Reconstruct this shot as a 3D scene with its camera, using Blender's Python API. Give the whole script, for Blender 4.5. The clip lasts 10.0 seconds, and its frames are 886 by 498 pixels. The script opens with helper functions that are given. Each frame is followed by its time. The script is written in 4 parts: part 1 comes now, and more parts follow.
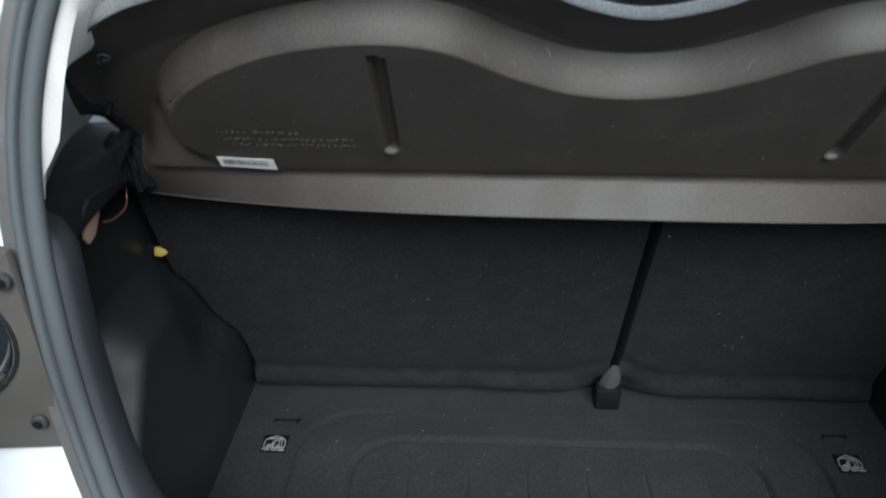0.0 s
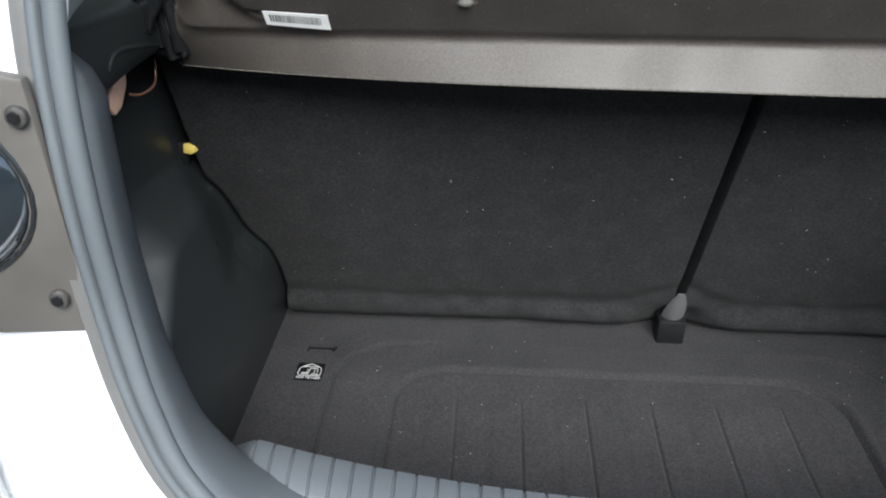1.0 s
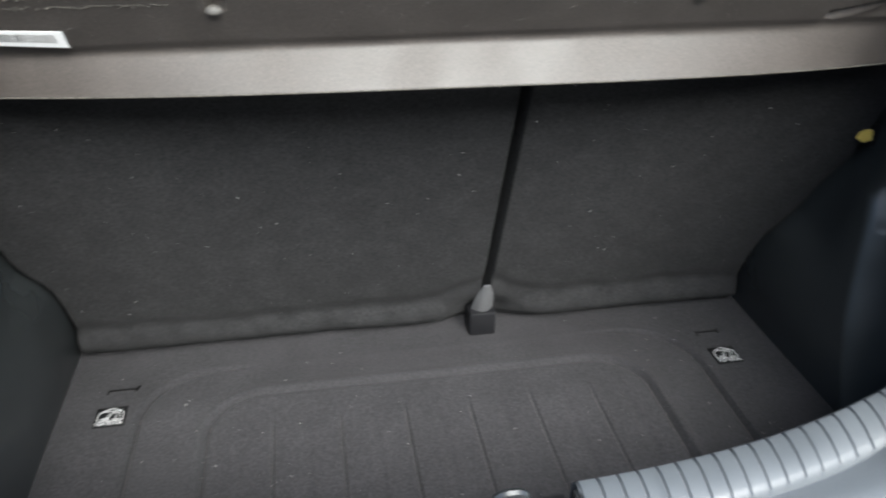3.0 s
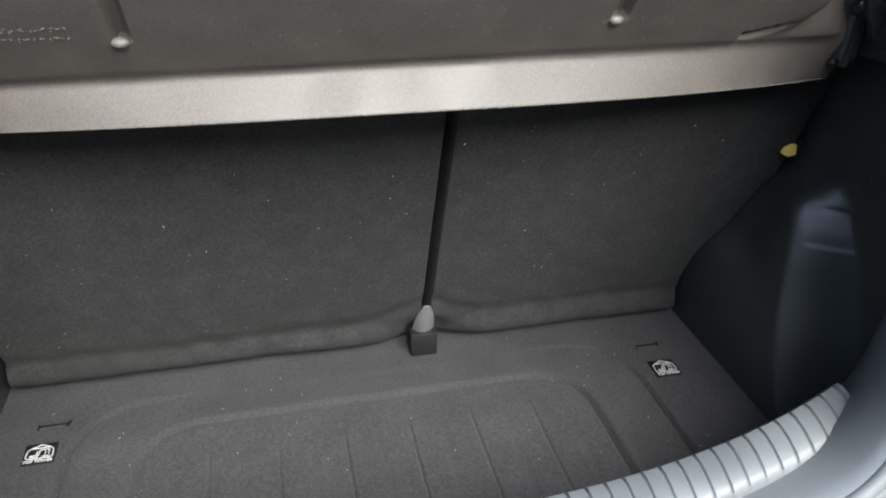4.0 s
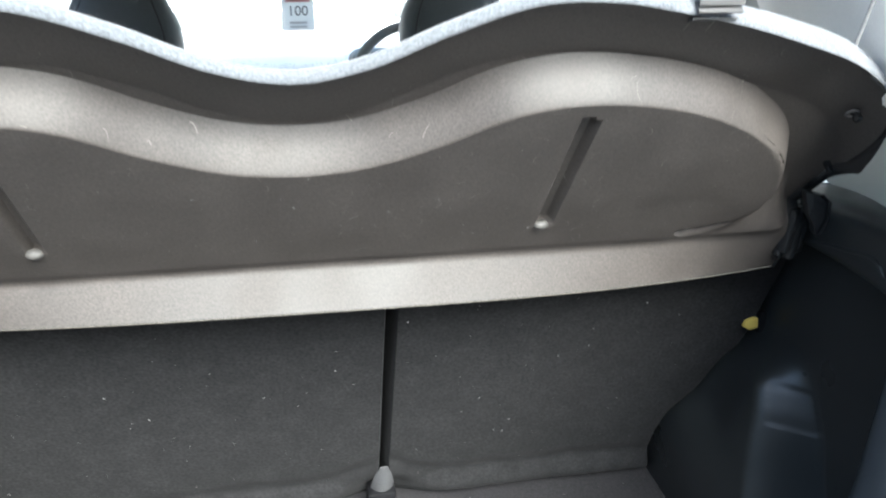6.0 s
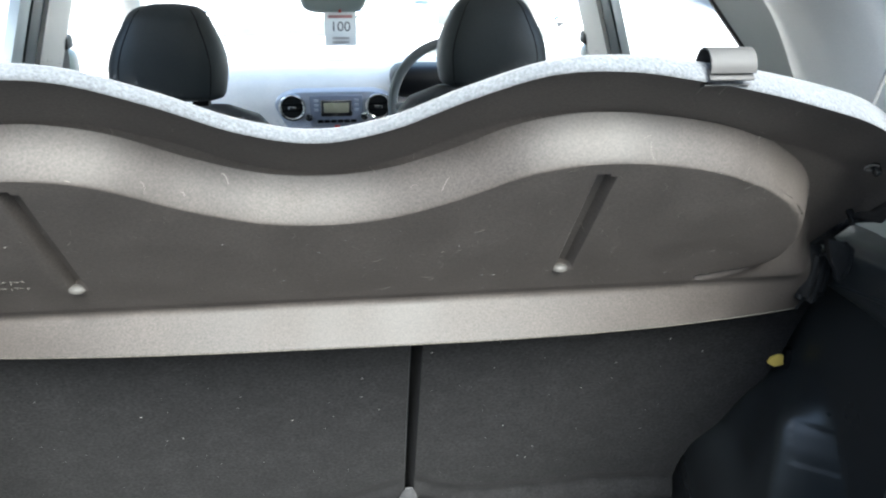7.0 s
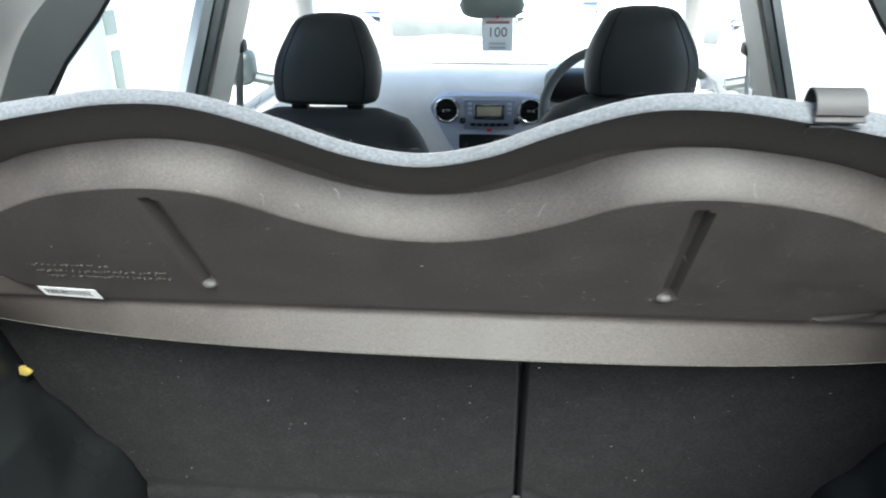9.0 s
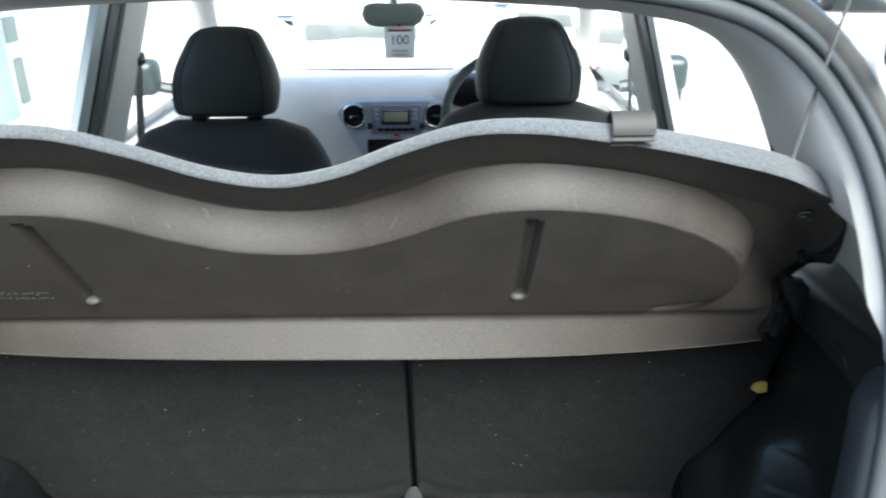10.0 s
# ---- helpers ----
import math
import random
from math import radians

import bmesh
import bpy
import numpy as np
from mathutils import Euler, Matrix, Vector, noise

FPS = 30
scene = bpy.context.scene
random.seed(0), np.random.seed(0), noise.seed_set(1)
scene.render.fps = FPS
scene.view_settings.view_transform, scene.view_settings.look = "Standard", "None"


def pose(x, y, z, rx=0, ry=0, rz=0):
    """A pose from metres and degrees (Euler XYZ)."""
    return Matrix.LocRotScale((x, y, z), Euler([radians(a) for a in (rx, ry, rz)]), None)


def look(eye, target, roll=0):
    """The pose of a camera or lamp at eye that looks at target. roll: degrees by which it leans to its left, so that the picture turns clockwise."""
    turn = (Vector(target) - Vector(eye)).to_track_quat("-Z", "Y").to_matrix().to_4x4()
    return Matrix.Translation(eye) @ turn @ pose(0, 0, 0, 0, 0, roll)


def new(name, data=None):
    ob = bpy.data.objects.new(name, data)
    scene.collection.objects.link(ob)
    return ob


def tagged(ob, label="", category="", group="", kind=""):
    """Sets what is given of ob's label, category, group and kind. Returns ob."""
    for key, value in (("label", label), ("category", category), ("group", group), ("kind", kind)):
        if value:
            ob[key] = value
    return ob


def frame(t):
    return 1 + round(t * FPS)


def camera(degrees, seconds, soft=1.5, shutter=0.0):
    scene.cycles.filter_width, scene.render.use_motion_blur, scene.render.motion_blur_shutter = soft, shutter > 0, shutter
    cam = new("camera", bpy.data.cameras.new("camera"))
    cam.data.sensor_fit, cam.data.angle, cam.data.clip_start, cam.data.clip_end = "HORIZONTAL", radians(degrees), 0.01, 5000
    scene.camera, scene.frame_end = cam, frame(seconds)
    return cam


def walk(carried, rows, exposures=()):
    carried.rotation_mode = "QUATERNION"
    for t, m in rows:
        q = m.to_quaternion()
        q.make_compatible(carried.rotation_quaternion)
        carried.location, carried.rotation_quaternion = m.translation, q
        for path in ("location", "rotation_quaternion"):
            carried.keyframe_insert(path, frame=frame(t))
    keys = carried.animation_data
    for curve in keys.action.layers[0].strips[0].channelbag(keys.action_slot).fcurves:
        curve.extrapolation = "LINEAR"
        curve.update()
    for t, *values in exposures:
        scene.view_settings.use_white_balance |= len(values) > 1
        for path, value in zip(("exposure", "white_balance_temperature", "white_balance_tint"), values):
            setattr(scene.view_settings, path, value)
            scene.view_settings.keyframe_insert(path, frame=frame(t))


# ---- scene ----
cam = camera(59.3, 10.0, 2.0, 0.4)
PATH = [
    (0, (-0.13, -0.997, 1.428), (-0.221, 0.747, 0.453), -0.4),
    (0.5, (-0.153, -0.978, 1.363), (-0.245, 0.742, 0.345), -0.2),
    (1, (-0.191, -0.958, 1.297), (-0.305, 0.76, 0.28), 0.0),
    (1.5, (-0.189, -0.95, 1.296), (-0.337, 0.768, 0.283), -0.3),
    (2, (-0.171, -0.951, 1.292), (-0.304, 0.77, 0.281), -0.1),
    (2.5, (-0.156, -0.951, 1.286), (-0.164, 0.78, 0.284), 0.2),
    (2.7, (-0.141, -0.957, 1.285), (-0.046, 0.777, 0.293), 0.1),
    (3, (-0.145, -0.948, 1.29), (0.158, 0.759, 0.292), 0.5),
    (3.2, (-0.135, -0.95, 1.29), (0.242, 0.743, 0.295), 0.5),
    (4.3, (-0.101, -0.942, 1.31), (0.303, 0.777, 0.372), 0.6),
    (4.5, (-0.097, -0.939, 1.317), (0.329, 0.836, 0.5), 0.6),
    (5, (-0.084, -0.926, 1.332), (0.36, 0.864, 0.557), 0.7),
    (5.5, (-0.041, -0.903, 1.349), (0.411, 0.883, 0.57), 0.8),
    (6, (-0.003, -0.909, 1.393), (0.338, 0.899, 0.608), 0.6),
    (6.2, (0.003, -0.916, 1.414), (0.31, 0.898, 0.629), 0.6),
    (7.3, (0.014, -0.919, 1.434), (0.154, 0.916, 0.652), 0.4),
    (7.5, (0.009, -0.921, 1.434), (0.031, 0.919, 0.649), 0.3),
    (8, (0.009, -0.922, 1.441), (-0.186, 0.906, 0.655), -0.2),
    (8.5, (0.019, -0.921, 1.444), (-0.17, 0.91, 0.663), -0.4),
    (9, (0.061, -0.931, 1.458), (-0.106, 0.901, 0.673), -0.5),
    (9.5, (0.11, -0.957, 1.469), (-0.035, 0.876, 0.684), -0.6),
    (10, (0.122, -0.981, 1.489), (0.136, 0.857, 0.702), -0.4),
]
EXPOSURES = [(0, 0.60, 5950, 2), (0.5, 1.12, 6050, 3), (1.0, 1.52, 6150, 4), (2.0, 1.72, 6200, 4), (3.0, 2.0, 6250, 4), (4.5, 2.35, 6500, 4), (5.0, 2.48, 6300, 2), (5.5, 2.56, 6200, 2), (6.0, 2.52, 6150, 2), (7.5, 2.20, 6150, 1), (8.5, 1.96, 6150, 0), (9.5, 1.74, 6150, 0), (10, 1.62, 6150, 0)]
walk(cam, [(t, look(eye, target, roll)) for t, eye, target, roll in PATH], EXPOSURES)


# ---- world and light ----
SUN_DIR = (45.0, 166.0)          # elevation and compass turn of the veiled sun
world = bpy.data.worlds.new("sky")
scene.world = world
world.use_nodes = True
wn = world.node_tree.nodes
wl = world.node_tree.links
sky = wn.new("ShaderNodeTexSky")
sky.sky_type = "NISHITA"
sky.sun_disc = False
sky.sun_elevation = radians(SUN_DIR[0])
sky.sun_rotation = radians(SUN_DIR[1])
sky.air_density, sky.dust_density, sky.ozone_density = 1.0, 3.0, 1.0
wl.new(sky.outputs[0], wn["Background"].inputs[0])
wn["Background"].inputs[1].default_value = 0.15
sun_data = bpy.data.lights.new("sun", "SUN")
sun_data.energy, sun_data.angle, sun_data.color = 3.4, radians(46), (1.0, 0.99, 0.98)
sun = new("sun", sun_data)
sun.rotation_euler = (radians(90 - SUN_DIR[0]), 0, radians(180 - SUN_DIR[1]))


# ---- helpers for shapes ----
V = Vector


def part(name, bm, material, parent=None, label="", smooth=True, sharp=38):
    """Links a bmesh as one mesh object, as a part of parent or as a thing."""
    bmesh.ops.recalc_face_normals(bm, faces=bm.faces[:])
    me = bpy.data.meshes.new(name)
    bm.to_mesh(me)
    bm.free()
    me.materials.append(material)
    if smooth:
        me.shade_smooth()
        me.set_sharp_from_angle(angle=radians(sharp))
    ob = new(name, me)
    ob.parent = parent
    if label:
        ob["label"] = label
    return ob


def thing(name, label, category, at=(0, 0, 0), group="", kind=""):
    """An empty at the base of a thing, which carries its parts."""
    ob = new(name)
    ob.empty_display_size = 0.05
    ob.location = at
    return tagged(ob, label, category, group, kind)


def home(ob):
    """Keeps a part where its mesh was drawn in the world, under a parent that stands elsewhere."""
    ob.matrix_parent_inverse = Matrix.Translation(-ob.parent.location)
    return ob


def lerp(a, b, k):
    return a + (b - a) * k


def step(a, b, x):
    k = min(1.0, max(0.0, (x - a) / (b - a)))
    return k * k * (3 - 2 * k)


def curve_at(knots, x):
    """A smooth curve through knots (x, y), in x order."""
    xs, ys = [k[0] for k in knots], [k[1] for k in knots]
    if x <= xs[0]:
        return ys[0]
    if x >= xs[-1]:
        return ys[-1]
    i = max(j for j in range(len(xs) - 1) if xs[j] <= x)
    h = xs[i + 1] - xs[i]

    def slope(j):
        if j <= 0:
            return (ys[1] - ys[0]) / (xs[1] - xs[0])
        if j >= len(xs) - 1:
            return (ys[-1] - ys[-2]) / (xs[-1] - xs[-2])
        return (ys[j + 1] - ys[j - 1]) / (xs[j + 1] - xs[j - 1])

    k = (x - xs[i]) / h
    return (2 * k**3 - 3 * k**2 + 1) * ys[i] + (k**3 - 2 * k**2 + k) * h * slope(i) + (3 * k**2 - 2 * k**3) * ys[i + 1] + (k**3 - k**2) * h * slope(i + 1)


def spline(points, n, closed=False):
    """n points for each span of a smooth path through the given points."""
    p = [V(q) for q in points]
    out, m = [], len(p)
    for i in range(m if closed else m - 1):
        a, b, c, d = (p[j % m] if closed else p[min(max(j, 0), m - 1)] for j in (i - 1, i, i + 1, i + 2))
        for k in range(n):
            t = k / n
            out.append(0.5 * (2 * b + (c - a) * t + (2 * a - 5 * b + 4 * c - d) * t**2 + (3 * b - a - 3 * c + d) * t**3))
    return out if closed else out + [p[-1]]


def sheet(rows, bm=None, closed=False, wrap=False):
    """A skin over rows of points; closed joins each row's ends, wrap joins last and first rows."""
    bm = bm or bmesh.new()
    vs = [[bm.verts.new(q) for q in row] for row in rows]
    for i in range(len(vs) if wrap else len(vs) - 1):
        a, b = vs[i], vs[(i + 1) % len(vs)]
        n = len(a)
        for j in range(n if closed else n - 1):
            bm.faces.new((a[j], a[(j + 1) % n], b[(j + 1) % n], b[j]))
    return bm


def caps(bm, rows):
    """Closes the two ends of a tube of rows that was just drawn."""
    bm.verts.ensure_lookup_table()
    n = len(rows[0])
    first = bm.verts[len(bm.verts) - n * len(rows):]
    bm.faces.new(first[:n][::-1])
    bm.faces.new(first[-n:])
    return bm


def thick(bm, d):
    """Gives an open skin the thickness d, against its normals."""
    bmesh.ops.recalc_face_normals(bm, faces=bm.faces[:])
    bmesh.ops.solidify(bm, geom=bm.faces[:], thickness=d)
    return bm


def tube(path, r, sides=8, bm=None, flat=1.0):
    """A round rod along a path."""
    bm = bm or bmesh.new()
    path = [V(p) for p in path]
    rows, up = [], None
    for i, p in enumerate(path):
        t = (path[min(i + 1, len(path) - 1)] - path[max(i - 1, 0)]).normalized()
        if up is None:
            up = t.orthogonal().normalized()
        up = (up - t * up.dot(t)).normalized()
        side = t.cross(up)
        rows.append([p + (up * math.cos(a) + side * math.sin(a) * flat) * r for a in (2 * math.pi * k / sides for k in range(sides))])
    sheet(rows, bm, closed=True)
    return caps(bm, rows)


def ring(path, r, sides=8, bm=None):
    """A round rod along a closed path."""
    path = [V(p) for p in path]
    n, rows, up = len(path), [], None
    mid = sum(path, V()) / n
    for i, p in enumerate(path):
        t = (path[(i + 1) % n] - path[i - 1]).normalized()
        up = (p - mid) - t * (p - mid).dot(t)
        up.normalize()
        side = t.cross(up)
        rows.append([p + (up * math.cos(a) + side * math.sin(a)) * r for a in (2 * math.pi * k / sides for k in range(sides))])
    return sheet(rows, bm, closed=True, wrap=True)


def block(size, at=(0, 0, 0), bevel=0.004, turn=None, bm=None, segments=2):
    """A box with rounded edges, centred at a place."""
    one = bmesh.new()
    bmesh.ops.create_cube(one, size=1.0)
    bmesh.ops.scale(one, vec=size, verts=one.verts[:])
    if bevel:
        bmesh.ops.bevel(one, geom=one.edges[:], offset=bevel, segments=segments, profile=0.5, affect="EDGES")
    m = Matrix.Translation(at) @ (turn or Matrix())
    bmesh.ops.transform(one, matrix=m, verts=one.verts[:])
    return merged(bm, one)


def merged(bm, one):
    if bm is None:
        return one
    me = bpy.data.meshes.new("tmp")
    one.to_mesh(me)
    one.free()
    bm.from_mesh(me)
    bpy.data.meshes.remove(me)
    return bm


def disc(r, depth, at, axis="y", sides=24, bevel=0.0, bm=None):
    """A short round plug along an axis."""
    one = bmesh.new()
    bmesh.ops.create_cone(one, cap_ends=True, segments=sides, radius1=r, radius2=r, depth=depth)
    if bevel:
        rim = [e for e in one.edges if len(e.link_faces) == 2 and abs(e.calc_face_angle(0)) > 1.2]
        bmesh.ops.bevel(one, geom=rim, offset=bevel, segments=2, profile=0.5, affect="EDGES")
    turn = {"y": Matrix.Rotation(radians(90), 4, "X"), "x": Matrix.Rotation(radians(90), 4, "Y"), "z": Matrix()}[axis]
    bmesh.ops.transform(one, matrix=Matrix.Translation(at) @ turn, verts=one.verts[:])
    return merged(bm, one)


def slab(outline, depth_axis, d0, d1, bevel=0.0, bm=None):
    """A flat piece: an outline in the two other axes, from d0 to d1 along depth_axis."""
    one = bmesh.new()
    n = "xyz".index(depth_axis)

    def put(q, d):
        q = list(q)
        q.insert(n, d)
        return one.verts.new(q)

    a = [put(q, d0) for q in outline]
    b = [put(q, d1) for q in outline]
    one.faces.new(a)
    one.faces.new(b[::-1])
    for i in range(len(a)):
        one.faces.new((a[i], b[i], b[(i + 1) % len(a)], a[(i + 1) % len(a)]))
    bmesh.ops.recalc_face_normals(one, faces=one.faces[:])
    if bevel:
        edges = [e for e in one.edges if e.calc_face_angle(0) > 0.6]
        bmesh.ops.bevel(one, geom=edges, offset=bevel, segments=2, profile=0.5, affect="EDGES")
    return merged(bm, one)


# ---- materials ----
def surface(name, colour, rough=0.6, grain=0.0, grain_size=0.002, stain=0.12, stain_size=0.12, metal=0.0, coat=0.0, bump=0.0, spec=0.5, sheen=0.0, flecks=0.0, fleck_colour=(0.4, 0.4, 0.4)):
    """A procedural surface: a base colour, fine grain, broad stains, relief and a few pale flecks."""
    m = bpy.data.materials.new(name)
    m.use_nodes = True
    nodes, links = m.node_tree.nodes, m.node_tree.links
    b = nodes["Principled BSDF"]
    b.inputs["Metallic"].default_value = metal
    b.inputs["Coat Weight"].default_value = coat
    b.inputs["Coat Roughness"].default_value = 0.08
    b.inputs["Specular IOR Level"].default_value = spec
    b.inputs["Sheen Weight"].default_value = sheen
    b.inputs["Sheen Roughness"].default_value = 0.6
    where = nodes.new("ShaderNodeTexCoord").outputs["Object"]

    def noise_at(size, detail=3.0):
        n = nodes.new("ShaderNodeTexNoise")
        n.inputs["Scale"].default_value = 1.0 / size
        n.inputs["Detail"].default_value = detail
        links.new(where, n.inputs["Vector"])
        return n.outputs["Fac"]

    def ramp(fac, lo, hi, a, b2):
        r = nodes.new("ShaderNodeMapRange")
        r.inputs["From Min"].default_value, r.inputs["From Max"].default_value = a, b2
        r.inputs["To Min"].default_value, r.inputs["To Max"].default_value = lo, hi
        links.new(fac, r.inputs["Value"])
        return r.outputs["Result"]

    fine, broad = noise_at(grain_size, 2.0), noise_at(stain_size, 4.0)
    times = nodes.new("ShaderNodeMath")
    times.operation = "MULTIPLY"
    links.new(ramp(fine, 1 - grain, 1 + grain, 0.3, 0.7), times.inputs[0])
    links.new(ramp(broad, 1 - stain, 1 + stain, 0.3, 0.7), times.inputs[1])
    tint = nodes.new("ShaderNodeVectorMath")
    tint.operation = "SCALE"
    tint.inputs[0].default_value = colour
    links.new(times.outputs[0], tint.inputs["Scale"])
    out = tint.outputs[0]
    if flecks:
        voro = nodes.new("ShaderNodeTexVoronoi")
        voro.inputs["Scale"].default_value = 1.0 / 0.018
        links.new(where, voro.inputs["Vector"])
        pick = nodes.new("ShaderNodeMath")
        pick.operation = "LESS_THAN"
        pick.inputs[1].default_value = flecks
        links.new(voro.outputs["Distance"], pick.inputs[0])
        mix = nodes.new("ShaderNodeMix")
        mix.data_type = "RGBA"
        links.new(pick.outputs[0], mix.inputs["Factor"])
        links.new(out, mix.inputs["A"])
        mix.inputs["B"].default_value = (*fleck_colour, 1)
        out = mix.outputs["Result"]
    links.new(out, b.inputs["Base Color"])
    links.new(ramp(broad, max(0.02, rough - 0.06), min(1.0, rough + 0.06), 0.3, 0.7), b.inputs["Roughness"])
    if bump:
        bp = nodes.new("ShaderNodeBump")
        bp.inputs["Strength"].default_value = 0.6
        bp.inputs["Distance"].default_value = bump
        links.new(fine, bp.inputs["Height"])
        links.new(bp.outputs["Normal"], b.inputs["Normal"])
    return m


def glass(name, colour=(0.9, 0.95, 0.93)):
    m = bpy.data.materials.new(name)
    m.use_nodes = True
    b = m.node_tree.nodes["Principled BSDF"]
    b.inputs["Base Color"].default_value = (*colour, 1)
    b.inputs["Roughness"].default_value = 0.0
    b.inputs["Transmission Weight"].default_value = 1.0
    b.inputs["IOR"].default_value = 1.02
    return m


def thin_card(name, colour):
    """Paper that lets some light through."""
    m = bpy.data.materials.new(name)
    m.use_nodes = True
    nodes, links = m.node_tree.nodes, m.node_tree.links
    mix, front, back = nodes.new("ShaderNodeMixShader"), nodes.new("ShaderNodeBsdfDiffuse"), nodes.new("ShaderNodeBsdfTranslucent")
    front.inputs["Color"].default_value = (*colour, 1)
    back.inputs["Color"].default_value = (*colour, 1)
    mix.inputs[0].default_value = 0.55
    links.new(front.outputs[0], mix.inputs[1])
    links.new(back.outputs[0], mix.inputs[2])
    links.new(mix.outputs[0], nodes["Material Output"].inputs["Surface"])
    return m


CARD = thin_card("backlit_card", (0.85, 0.85, 0.84))
BOARD = surface("pressed_fibre_board", (0.057, 0.0495, 0.0445), 0.56, grain=0.24, grain_size=0.0018, stain=0.14, stain_size=0.05, bump=0.00009, spec=0.48, flecks=0.010, fleck_colour=(0.15, 0.135, 0.115))
SHELF_FELT = surface("pale_grey_felt", (0.105, 0.112, 0.123), 0.95, grain=0.30, grain_size=0.0022, stain=0.10, bump=0.0012, sheen=0.3)
SEAT_FELT = surface("charcoal_felt", (0.0185, 0.0183, 0.0189), 0.95, grain=0.34, grain_size=0.0034, stain=0.18, stain_size=0.03, bump=0.0004, sheen=0.02, spec=0.12)
FLOOR_FELT = surface("dark_grey_carpet", (0.0230, 0.0220, 0.0236), 0.96, grain=0.34, grain_size=0.0028, stain=0.14, stain_size=0.06, bump=0.0005, sheen=0.03, spec=0.15)
PLASTIC = surface("black_grained_plastic", (0.0200, 0.0222, 0.0228), 0.33, grain=0.15, grain_size=0.0008, stain=0.10, stain_size=0.15, bump=0.0002, spec=0.4)
# lighter than PLASTIC: the light on this rear-facing trim is in its colour
RETURN_TRIM = surface("lightened_opening_trim", (0.074, 0.082, 0.091), 0.36, grain=0.12, grain_size=0.001, stain=0.10, bump=0.0001)
SCUFF = surface("grey_sill_plastic", (0.058, 0.064, 0.071), 0.36, grain=0.12, grain_size=0.001, stain=0.12, bump=0.0002)
RUBBER = surface("seal_rubber", (0.080, 0.089, 0.098), 0.62, grain=0.03, grain_size=0.002, stain=0.08, spec=0.4)
PALE_TRIM = surface("pale_grey_trim", (0.84, 0.82, 0.79), 0.5, grain=0.06, grain_size=0.001, stain=0.05, bump=0.0002)
PILLAR_GREY = surface("grey_pillar_plastic", (0.37, 0.39, 0.38), 0.55, grain=0.08, grain_size=0.001, stain=0.06, stain_size=0.2, bump=0.0002)
HEADLINER = surface("headliner_cloth", (0.80, 0.78, 0.75), 0.9, grain=0.08, stain=0.05, bump=0.0004)
PAINT = surface("white_car_paint", (0.72, 0.73, 0.75), 0.3, stain=0.03, coat=0.8)
# flange and sill: darker and warmer than the white body panels
FLANGE = surface("warm_grey_shut_metal", (0.105, 0.103, 0.102), 0.35, stain=0.10, stain_size=0.05, coat=0.5)
LAMP_BODY = surface("taupe_lamp_plastic", (0.080, 0.074, 0.068), 0.4, stain=0.12, stain_size=0.04)
DARK_GLASS = surface("tail_lamp_lens", (0.012, 0.016, 0.020), 0.08, stain=0.05, coat=1.0)
SEAT_CLOTH = surface("charcoal_seat_cloth", (0.013, 0.015, 0.017), 0.75, grain=0.2, grain_size=0.0015, stain=0.10, bump=0.0004, sheen=0.2)
DASH_PLASTIC = surface("light_dash_plastic", (0.86, 0.83, 0.78), 0.6, grain=0.08, stain=0.05)
RADIO_GREY = surface("blue_grey_console", (0.45, 0.48, 0.55), 0.4, grain=0.05, stain=0.05)
BLACK = surface("black_plastic", (0.007, 0.007, 0.008), 0.5, stain=0.1, spec=0.25)
STEEL = surface("dull_steel", (0.35, 0.35, 0.36), 0.35, metal=0.9, stain=0.1)
DARK_STEEL = surface("weathered_steel", (0.10, 0.095, 0.09), 0.45, metal=0.7, stain=0.2, stain_size=0.004)
CHROME = surface("bright_chrome", (0.7, 0.7, 0.7), 0.15, metal=1.0, stain=0.05)
PAPER = surface("white_paper", (0.84, 0.84, 0.83), 0.8, stain=0.03)
INK = surface("black_print", (0.005, 0.005, 0.005), 0.6, stain=0.02, spec=0.15)
PALE_INK = surface("pale_grey_print", (0.45, 0.45, 0.45), 0.7, stain=0.05)
YELLOW = surface("yellow_plastic", (0.55, 0.42, 0.10), 0.5, stain=0.1)
# orange lens, its base colour raised to carry a bright reflection
COPPER = surface("orange_lens", (0.82, 0.52, 0.38), 0.15, stain=0.1)
WEBBING = surface("grey_webbing", (0.065, 0.065, 0.068), 0.8, grain=0.3, grain_size=0.001)
BELT = surface("grey_belt_webbing", (0.24, 0.25, 0.25), 0.8, grain=0.2, grain_size=0.001)
CORD = surface("grey_cord", (0.20, 0.20, 0.20), 0.85, grain=0.3, grain_size=0.0015)
PANE = glass("clear_pane")
NUB = surface("scuffed_nub", (0.075, 0.071, 0.065), 0.6, grain=0.2, grain_size=0.002)
FRINGE = surface("pale_fibre", (0.075, 0.07, 0.06), 0.9, grain=0.4, grain_size=0.003)
BLACK_GLOSS = surface("glossy_black_plastic", (0.014, 0.015, 0.016), 0.25, stain=0.1)
GREEN_GREY = surface("grey_green_paint", (0.17, 0.21, 0.20), 0.5, stain=0.1)
PALE_BLUE = surface("pale_blue_paint", (0.30, 0.38, 0.42), 0.5, stain=0.05)
TAG_INK = surface("grey_tag_print", (0.10, 0.10, 0.105), 0.6, stain=0.05)
CARD_PRINT = thin_card("faint_tag_print", (0.60, 0.58, 0.58))
RED = surface("red_print", (0.55, 0.05, 0.05), 0.6)
BOARD_MARK = surface("raised_board_marks", (0.060, 0.055, 0.047), 0.6, grain=0.2)
HAIR = surface("pale_hair", (0.16, 0.15, 0.13), 0.6, stain=0.1)
